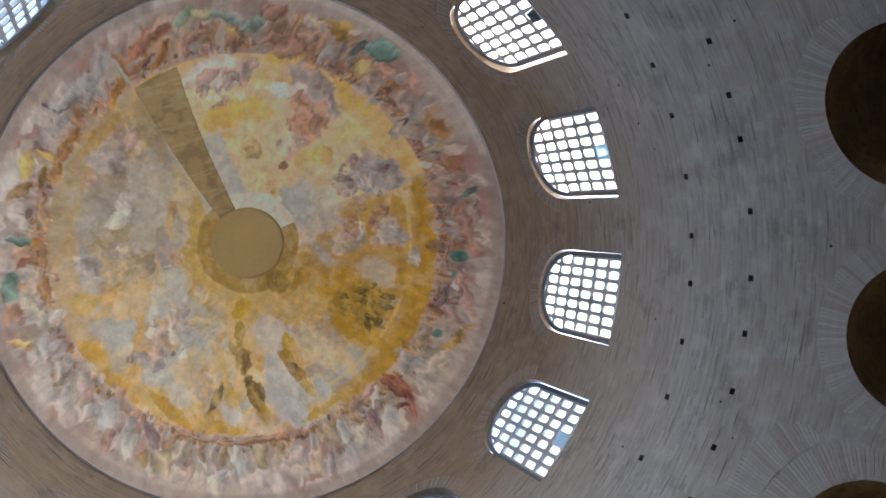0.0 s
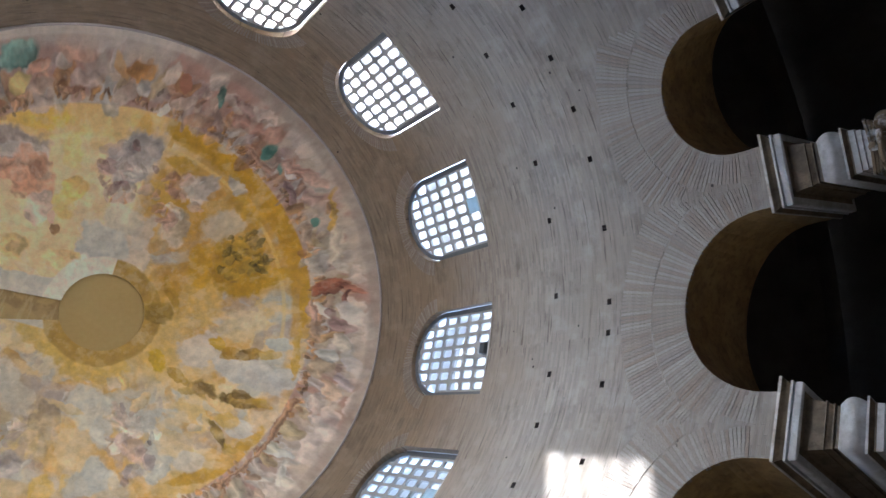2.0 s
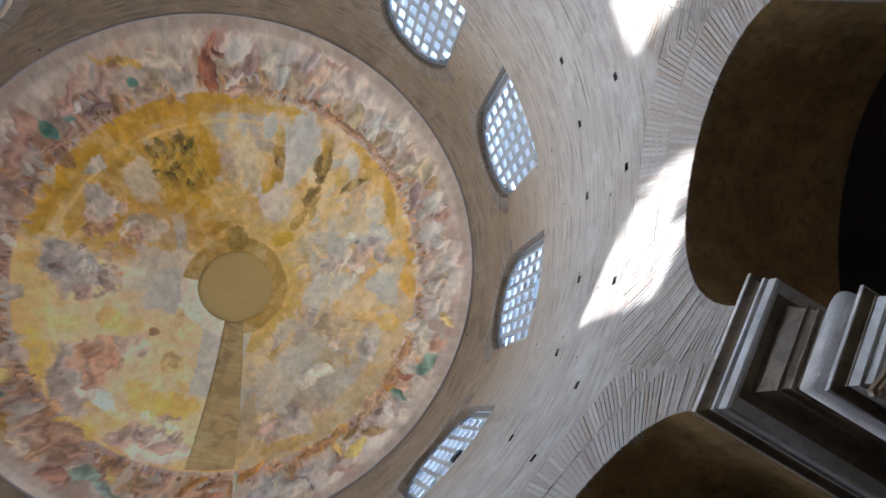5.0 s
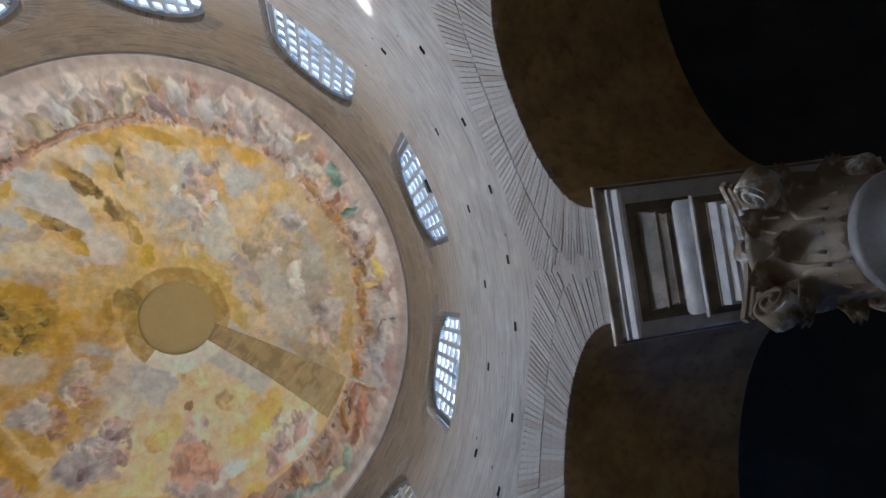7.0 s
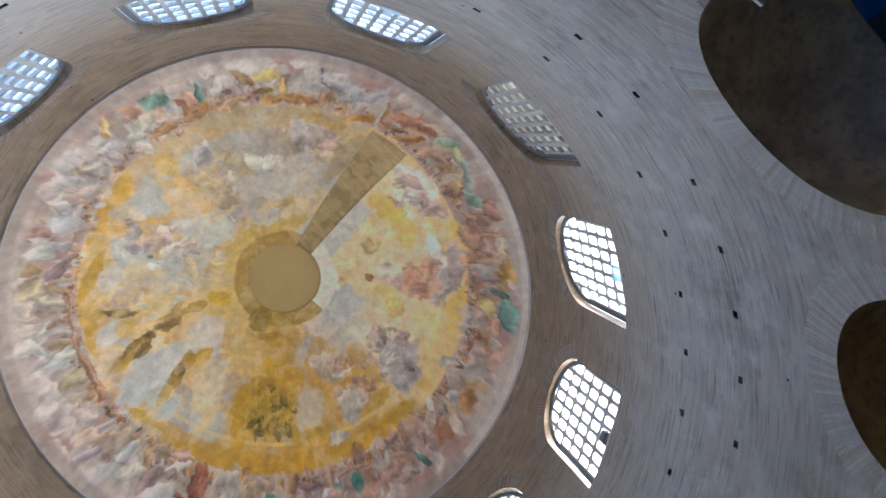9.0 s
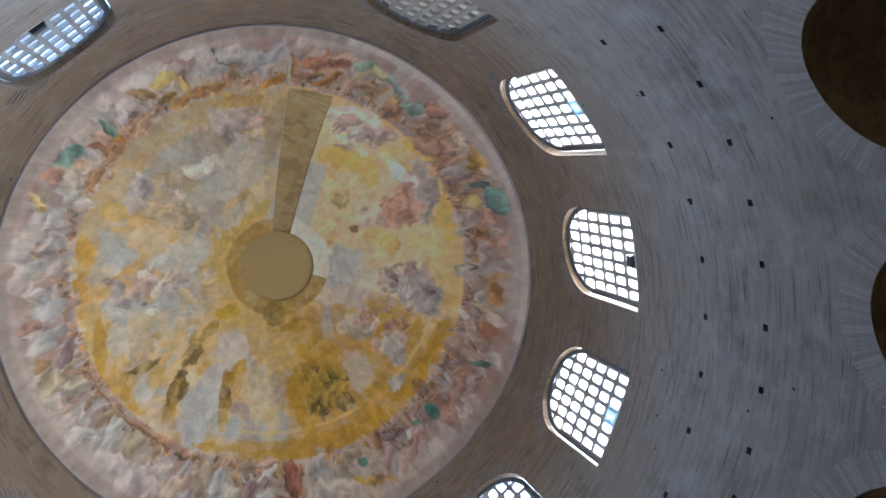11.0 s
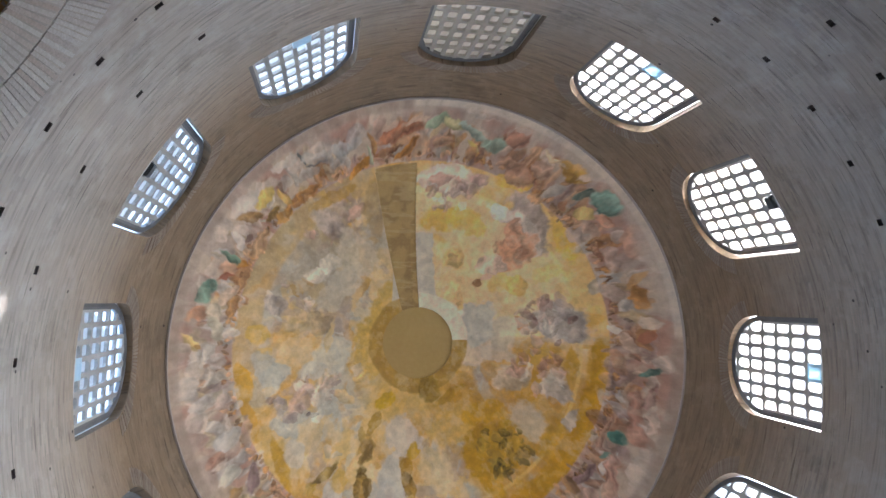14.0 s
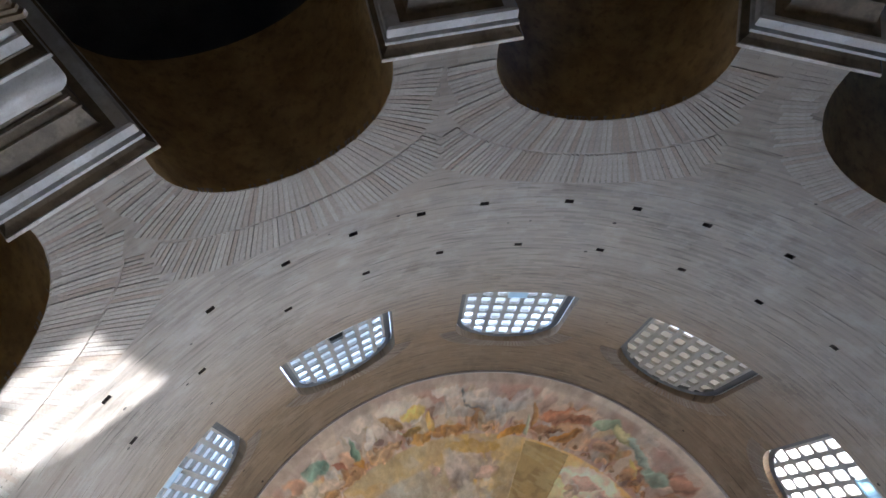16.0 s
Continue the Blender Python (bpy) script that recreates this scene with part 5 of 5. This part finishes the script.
def volute_mesh():
    """A scroll rolled from a band, its axis along y."""
    bm = bmesh.new()
    turns, n = 2.1, 34
    rows = []
    for i in range(n + 1):
        t = i / n
        a = -math.pi * 0.5 + t * turns * 2 * math.pi
        rad = 0.115 * (1 - 0.78 * t)
        w = 0.055 + 0.02 * t
        th = 0.018
        rows.append([bm.verts.new(p) for p in ((rad * math.cos(a), -w, rad * math.sin(a)), (rad * math.cos(a), w, rad * math.sin(a)), ((rad - th) * math.cos(a), w, (rad - th) * math.sin(a)), ((rad - th) * math.cos(a), -w, (rad - th) * math.sin(a)))])
    for p, q in zip(rows, rows[1:]):
        for k in range(4):
            bm.faces.new((p[k], p[(k + 1) % 4], q[(k + 1) % 4], q[k]))
    bm.faces.new(rows[0])
    bm.faces.new(rows[-1])
    ring = []
    for yy in (-0.045, 0.045):
        ring.append([bm.verts.new((0.095 * math.cos(k * math.pi / 8), yy, 0.095 * math.sin(k * math.pi / 8))) for k in range(16)])
    for k in range(16):
        bm.faces.new((ring[0][k], ring[0][(k + 1) % 16], ring[1][(k + 1) % 16], ring[1][k]))
    bm.faces.new(ring[0][::-1])
    bm.faces.new(ring[1])
    # stem running down towards the middle of the bell
    stem = []
    for i in range(7):
        t = i / 6
        stem.append([bm.verts.new((-0.02 - 0.17 * t + dx, dy, 0.10 - 0.34 * t * t - 0.02 * t)) for dx, dy in ((-0.02, -0.045), (0.02, -0.045), (0.02, 0.045), (-0.02, 0.045))])
    for p, q in zip(stem, stem[1:]):
        for k in range(4):
            bm.faces.new((p[k], p[(k + 1) % 4], q[(k + 1) % 4], q[k]))
    bm.faces.new(stem[0])
    bm.faces.new(stem[-1])
    bmesh.ops.recalc_face_normals(bm, faces=bm.faces[:])
    me = bpy.data.meshes.new("volute")
    bm.to_mesh(me)
    bm.free()
    me.materials.append(CARVED)
    me.polygons.foreach_set("use_smooth", [True] * len(me.polygons))
    return me


def abacus_mesh(x, z0, z1):
    bm = bmesh.new()
    line = []
    for k in range(4):
        a = radians(45 + 90 * k)
        p, q = Vector((0.52 * math.cos(a), 0.52 * math.sin(a))), Vector((0.52 * math.cos(a + math.pi / 2), 0.52 * math.sin(a + math.pi / 2)))
        inward = -((p + q) / 2).normalized()
        for i in range(8):
            t = 0.05 + 0.9 * i / 7
            line.append(p.lerp(q, t) + inward * 0.085 * math.sin(math.pi * t))
    rings = []
    for z, s in ((z0, 0.88), (z0 + 0.012, 0.91), (z0 + 0.03, 0.92), (z0 + 0.034, 0.955), (z0 + 0.05, 0.965), (z0 + 0.054, 0.945), (z0 + 0.062, 0.945), (z0 + 0.066, 1.0), (z1 - 0.004, 1.01)):
        rings.append([bm.verts.new((x + p.x * s, p.y * s, z)) for p in line])
    n = len(line)
    for p, q in zip(rings, rings[1:]):
        for i in range(n):
            bm.faces.new((p[i], p[(i + 1) % n], q[(i + 1) % n], q[i]))
    bm.faces.new(rings[0][::-1])
    bm.faces.new(rings[-1])
    return bm


LEAF_LOW = leaf_mesh(0.105, 0.30, 0.05, 0.055)
LEAF_HIGH = leaf_mesh(0.105, 0.34, 0.07, 0.06)
VOLUTE = volute_mesh()


def capital(e, x):
    bell = part("capital", round_mesh([(0.235, Z_CAP), (0.245, Z_CAP + 0.25), (0.26, Z_CAP + 0.40), (0.30, Z_CAP + 0.47), (0.34, Z_CAP + 0.50), (0.355, Z_CAP + 0.53), (0.33, Z_CAP + 0.565), (0.30, Z_ARC - 0.09)], x), CARVED, e, "carved grey-white marble capital with leaves and scrolls", True)
    ab = part("abacus", abacus_mesh(x, Z_ARC - 0.10, Z_ARC), CARVED, bell)
    for k in range(8):
        for name, me, ang, z, r in (("leaf", LEAF_LOW, 45 * k, Z_CAP + 0.01, 0.25), ("leaf", LEAF_HIGH, 45 * k + 22.5, Z_CAP + 0.15, 0.255)):
            o = new(name, me)
            o.parent = bell
            o.matrix_basis = Matrix.Translation((x, 0, z)) @ pose(0, 0, 0, 0, 0, ang) @ Matrix.Translation((r, 0, 0))
    for k in range(4):
        o = new("volute", VOLUTE)
        o.parent = bell
        o.matrix_basis = Matrix.Translation((x, 0, Z_ARC - 0.205)) @ pose(0, 0, 0, 0, 0, 45 + 90 * k) @ Matrix.Translation((0.40, 0, 0))
        bm = bmesh.new()
        bmesh.ops.create_icosphere(bm, subdivisions=2, radius=0.06)
        for v in bm.verts:
            v.co *= 1 + 0.18 * math.sin(6 * math.atan2(v.co.y, v.co.z))
            v.co.x *= 0.6
        o = part("fleuron", bm, CARVED, bell)
        o.matrix_basis = Matrix.Translation((x, 0, Z_ARC - 0.06)) @ pose(0, 0, 0, 0, 0, 90 * k) @ Matrix.Translation((0.32, 0, 0))


def column_pair():
    e = empty("column_pair")
    xf = X0 - 0.065
    part("architrave", loft([(Z_ARC, -0.125), (Z_ARC + 0.05, -0.125), (Z_ARC + 0.054, -0.107), (Z_ARC + 0.112, -0.107), (Z_ARC + 0.116, -0.088), (Z_ARC + 0.185, -0.085)], xf, X1, HY), MARBLE, e)
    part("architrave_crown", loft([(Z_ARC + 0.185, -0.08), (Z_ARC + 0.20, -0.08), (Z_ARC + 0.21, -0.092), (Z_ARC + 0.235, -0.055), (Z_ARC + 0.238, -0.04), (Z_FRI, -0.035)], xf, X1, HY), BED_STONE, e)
    part("fillet", loft([(Z_FRI - 0.02, -0.03), (Z_FRI + 0.004, -0.028)], xf, X1, HY), MARBLE, e)
    h = Z_COR - Z_FRI
    part("frieze", loft([(Z_FRI + h * t, -0.11 + 0.075 * math.sin(math.pi * (0.08 + 0.86 * t))) for t in np.linspace(0, 1, 11)], xf, X1, HY), MARBLE, e, "bulging white marble frieze", True)
    part("bed_moulding", loft([(Z_COR, -0.11), (Z_COR + 0.05, -0.11), (Z_COR + 0.055, -0.085), (Z_COR + 0.07, -0.085), (Z_COR + 0.075, -0.10), (Z_COR + 0.13, -0.075), (Z_COR + 0.135, -0.06), (Z_COR + 0.147, -0.06), (Z_COR + 0.152, -0.075), (Z_COR + 0.34, -0.04), (Z_COR + 0.35, 0.02)], xf, X1, HY), BED_STONE, e, "brown bed moulding and soffit with painted-in shade")
    part("cornice", loft([(Z_COR + 0.35, 0.105), (Z_COR + 0.365, 0.122), (Z_COR + 0.44, 0.125), (Z_COR + 0.445, 0.10), (Z_COR + 0.465, 0.10), (Z_COR + 0.47, 0.138), (Z_COR + 0.495, 0.14)], X0, X1, HY), MARBLE, e, "moulded cornice of pale marble")
    part("crown_moulding", loft([(Z_COR + 0.495, 0.105), (Z_COR + 0.515, 0.11), (Z_COR + 0.55, 0.135), (Z_COR + 0.58, 0.168), (Z_COR + 0.588, 0.17)], X0, X1, HY), BED_STONE, e, "brown crown moulding with painted-in shade")
    part("lip", loft([(Z_COR + 0.588, 0.178), (Z_ENT, 0.18)], X0, X1, HY), OLD_STONE, e, "pale marble lip")
    for x in (X0 + 0.33, X1 - 0.33):
        column_parts(e, x)
    return e


def round_mesh(profile, x, steps=32):
    bm = bmesh.new()
    rings = [[bm.verts.new((x + r * math.cos(2 * math.pi * i / steps), r * math.sin(2 * math.pi * i / steps), z)) for i in range(steps)] for r, z in profile]
    for p, q in zip(rings, rings[1:]):
        for i in range(steps):
            bm.faces.new((p[i], p[(i + 1) % steps], q[(i + 1) % steps], q[i]))
    bm.faces.new(rings[0][::-1])
    bm.faces.new(rings[-1])
    return bm


def column_parts(e, x):
    shaft = [(0.27 + 0.0 * s, 0.35 + (Z_CAP - 0.35) * s) for s in np.linspace(0, 0.3, 4)] + [(0.27 - 0.045 * (s - 0.3), 0.35 + (Z_CAP - 0.43) * s) for s in np.linspace(0.4, 1, 7)]
    shaft += [(0.265, Z_CAP - 0.06), (0.27, Z_CAP - 0.03), (0.265, Z_CAP)]
    part("shaft", round_mesh(shaft, x), GRANITE, e, "polished grey granite shaft", True)
    part("base", round_mesh([(0.42, 0.0), (0.42, 0.12), (0.38, 0.13), (0.40, 0.19), (0.36, 0.24), (0.33, 0.26), (0.35, 0.31), (0.30, 0.35)], x), MARBLE, e)
    capital(e, x)


pair = column_pair()
for i, a in enumerate(PIERS):
    pk = pair if i == 0 else copy_thing(pair, pose(0, 0, 0, 0, 0, a))
    pk.matrix_world = pose(0, 0, 0, 0, 0, a)
    tagged(pk, "pair of grey granite columns with marble capitals under one entablature block", "columns", "columns of the arcade")
# ---- vent panels at the window sills, dark boxes standing in for open panes ----
def panel_material():
    m, nt, b = material("milky_blue_panel", 0.5)
    b.inputs["Base Color"].default_value = (0.55, 0.68, 0.74, 1)
    co = nt.nodes.new("ShaderNodeTexCoord").outputs["Object"]
    col = ramp(nt, noise_out(nt, co, 9.0), [(0.3, (0.46, 0.60, 0.67)), (0.7, (0.58, 0.72, 0.78))])
    nt.links.new(col, b.inputs["Base Color"])
    tr = nt.nodes.new("ShaderNodeBsdfTranslucent")
    nt.links.new(col, tr.inputs["Color"])
    mx = nt.nodes.new("ShaderNodeMixShader")
    mx.inputs[0].default_value = 0.35
    nt.links.new(b.outputs[0], mx.inputs[1])
    nt.links.new(tr.outputs[0], mx.inputs[2])
    nt.links.new(mx.outputs[0], nt.nodes["Material Output"].inputs["Surface"])
    return m


PANEL = panel_material()
BOX_DARK = plain_stone("dark_grey_enamel", (0.045, 0.055, 0.06), (0.07, 0.08, 0.085), 0.45, 3.0, 0.02)


def vent_panel():
    e = empty("vent_panel")
    bm = bmesh.new()
    box(bm, -0.035, -0.025, -0.14, 0.14, 0.02, 0.30)
    part("sheet", bm, PANEL, e, "milky blue translucent sheet")
    for y0, y1, z0, z1 in ((-0.155, -0.14, 0.0, 0.315), (0.14, 0.155, 0.0, 0.315), (-0.14, 0.14, 0.0, 0.02), (-0.14, 0.14, 0.30, 0.315)):
        bm = bmesh.new()
        box(bm, -0.045, -0.012, y0, y1, z0, z1)
        part("frame_bar", bm, PANEL, e)
    return tagged(e, "pale blue translucent vent panel in the foot of a window", "vent panel", "vent panels")


# dark box on brackets, put where a pane stands open
def floodlight():
    e = empty("floodlight")
    bm = bmesh.new()
    box(bm, -0.13, -0.03, -0.11, 0.11, 0.05, 0.22)
    bmesh.ops.bevel(bm, geom=bm.edges[:], offset=0.012, segments=2, affect="EDGES")
    part("housing", bm, BOX_DARK, e)
    bm = bmesh.new()
    box(bm, -0.138, -0.129, -0.095, 0.095, 0.065, 0.205)
    part("front_plate", bm, BOX_DARK, e)
    for s in (-1, 1):
        bm = bmesh.new()
        box(bm, -0.09, -0.06, s * 0.122 - 0.006, s * 0.122 + 0.006, 0.0, 0.15)
        part("bracket", bm, BOX_DARK, e)
    bm = bmesh.new()
    box(bm, -0.10, -0.05, -0.128, 0.128, 0.0, 0.012)
    part("foot", bm, BOX_DARK, e)
    return tagged(e, "small dark box on a window sill, standing in for an open pane", "floodlight", "sill floodlights")


first = {}
for k in (1, 2, 3, 5, 6, 7, 9, 10, 11):
    dark = k in (2, 6, 10)
    m = pose(0, 0, 0, 0, 0, 30 * k) @ Matrix.Translation((R + 0.10, 0, Z_SILL - (0.075 if dark else 0.0)))
    if dark not in first:
        first[dark] = floodlight() if dark else vent_panel()
        first[dark].matrix_world = m
    else:
        copy_thing(first[dark], m)


# ---- small window of the ring aisle, unseen glowing pane for the blue bay ----
def aisle_pane(name, az, r, z, w, h, strength, tilt):
    e = empty(name, pose(0, 0, 0, 0, 0, az) @ Matrix.Translation((r, 0, z)) @ pose(0, 0, 0, 0, tilt, 0))
    for y0, y1, z0, z1 in ((-w - 0.06, -w, -h - 0.06, h + 0.06), (w, w + 0.06, -h - 0.06, h + 0.06), (-w, w, -h - 0.06, -h), (-w, w, h, h + 0.06)):
        bm = bmesh.new()
        box(bm, -0.06, 0.06, y0, y1, z0, z1)
        part("frame_bar", bm, VAULT, e)
    m, nt, b = material(name + "_glass", 0.3)
    co = nt.nodes.new("ShaderNodeTexCoord").outputs["Object"]
    b.inputs["Base Color"].default_value = (0.02, 0.05, 0.1, 1)
    nt.links.new(ramp(nt, noise_out(nt, co, 3.0), [(0.3, (0.06, 0.20, 0.55)), (0.7, (0.12, 0.34, 0.75))]), b.inputs["Emission Color"])
    b.inputs["Emission Strength"].default_value = strength
    bm = bmesh.new()
    box(bm, 0.0, 0.02, -w, w, -h, h)
    part("pane", bm, m, e, "pane glowing dim blue")
    return tagged(e, "small framed aisle pane glowing dim blue", "window", kind="structure")


aisle_pane("window_13", 218.5, 10.85, 7.55, 0.62, 0.13, 0.006, -25)
# unseen pane added only to light the blue mosaic bay
aisle_pane("window_14", -4.0, 11.05, 5.6, 0.6, 0.9, 0.7, 0)

# ---- brick rings of the arches ----
def brick_material(name, c0, c1, c2):
    m, nt, b = material(name, 0.93)
    info = nt.nodes.new("ShaderNodeObjectInfo")
    col = ramp(nt, info.outputs["Random"], [(0.0, c0), (0.45, c1), (0.8, c2), (1.0, c0)])
    co = nt.nodes.new("ShaderNodeTexCoord").outputs["Object"]
    fine = noise_out(nt, co, 30.0, 4.0)
    col = mix(nt, 0.5, col, ramp(nt, fine, [(0.3, (0.6, 0.6, 0.6)), (0.7, (1.1, 1.1, 1.1))]), "MULTIPLY")
    nt.links.new(col, b.inputs["Base Color"])
    bump(nt, b, fine, 0.4, 0.01)
    return m


ARCH_BRICK = brick_material("arch_brick", (0.38, 0.345, 0.305), (0.46, 0.43, 0.39), (0.36, 0.30, 0.245))
HEAD_BRICK = brick_material("window_arch_brick", (0.27, 0.215, 0.16), (0.33, 0.27, 0.21), (0.24, 0.18, 0.13))


def brick_data(length, thick, mat):
    gen = random.Random(int(length * 1000))
    bm = bmesh.new()
    box(bm, 0.0, 0.05, -thick / 2, thick / 2, -length / 2, length / 2)
    for v in bm.verts:
        v.co.y += gen.uniform(-0.004, 0.004)
        v.co.z += gen.uniform(-0.012, 0.012)
    bmesh.ops.recalc_face_normals(bm, faces=bm.faces[:])
    me = bpy.data.meshes.new("brick")
    bm.to_mesh(me)
    bm.free()
    me.materials.append(mat)
    return me


def brick_ring(parent, gen, centre, zc, rad, length, pitch, datas, lo, hi, limit, proud=(0.005, 0.013)):
    """Bricks on edge round an arch; limit: how far from its axis they may reach, in metres."""
    mid = rad + length / 2
    n = int(mid * math.pi / pitch)
    for i in range(n + 1):
        th = math.pi * i / n
        if not lo <= math.degrees(th) <= hi:
            continue
        side, up = math.cos(th), math.sin(th)
        fit = [d for d in datas if (rad + 0.005 + d[0]) * abs(side) < limit]
        if not fit:
            continue
        ln, me = fit[0]
        m = rad + 0.004 + ln / 2 + gen.uniform(0, 0.012)
        az = centre + math.degrees(m * side / R)
        o = new("brick", me)
        o.parent = parent
        o.matrix_basis = Matrix.Translation(pol(az, R - gen.uniform(*proud), zc + m * up)) @ pose(0, 0, 0, 0, 0, az) @ Matrix.Rotation(math.pi / 2 - th + gen.uniform(-0.012, 0.012), 4, "X").inverted()


JOINT = plain_stone("dark_joint_mortar", (0.25, 0.225, 0.195), (0.37, 0.335, 0.295), 1.0, 9.0, 0.3)


def mortar_bed(parent, centre, zc, r0, r1, lo, hi):
    """The recessed mortar between the bricks of a ring, a thin curved sheet on the wall."""
    bm = bmesh.new()
    rows = []
    for i in range(41):
        th = radians(lo + (hi - lo) * i / 40)
        rows.append([bm.verts.new(pol(centre + math.degrees(m * math.cos(th) / R), rr, zc + m * math.sin(th))) for m, rr in ((r0, R - 0.003), (r1, R - 0.003), (r1, R + 0.01), (r0, R + 0.01))])
    for p, q in zip(rows, rows[1:]):
        for k in range(4):
            bm.faces.new((p[k], p[(k + 1) % 4], q[(k + 1) % 4], q[k]))
    bm.faces.new(rows[0])
    bm.faces.new(rows[-1])
    part("mortar_bed", bm, JOINT, parent)


ARCH_DATA = [(ln, brick_data(ln, 0.040, ARCH_BRICK)) for ln in (0.56, 0.40, 0.28, 0.18)]
HEAD_DATA = [(ln, brick_data(ln, 0.038, HEAD_BRICK)) for ln in (0.30, 0.22)]
gen = random.Random(21)
for i, (c, h, crown, zc) in enumerate(ARCHES):
    ring = empty("arch_%d" % (i + 1))
    tagged(ring, "double ring of thin bricks on edge round an arch", "brick arch", kind="structure")
    rad = radians(h) * R
    reach = rad + radians(PIER_HALF) * R
    if math.cos(radians(c - SUN_AZ)) > 0.2:
        # under the sunny windows only one ring of bricks, set nearly flush
        brick_ring(ring, gen, c, zc, rad, 0.56, 0.052, ARCH_DATA[1:], 4, 176, reach, (0.001, 0.004))
        continue
    mortar_bed(ring, c, zc, rad + 0.002, rad + 0.16, 8, 172)
    mortar_bed(ring, c, zc, rad + 0.163, rad + 0.55, 46, 134)
    brick_ring(ring, gen, c, zc, rad, 0.56, 0.052, ARCH_DATA, 4, 176, reach)
    brick_ring(ring, gen, c, zc, rad + 0.585, 0.56, 0.055, ARCH_DATA, 28, 152, reach)
for k in range(12):
    ring = empty("arch_%d" % (k + 13))
    tagged(ring, "ring of thin brown bricks over a clerestory window", "brick arch", kind="structure")
    brick_ring(ring, gen, 30 * k, Z_WSPRING, W_HALF + 0.10, 0.30, 0.06, HEAD_DATA, 8, 172, 2.0)
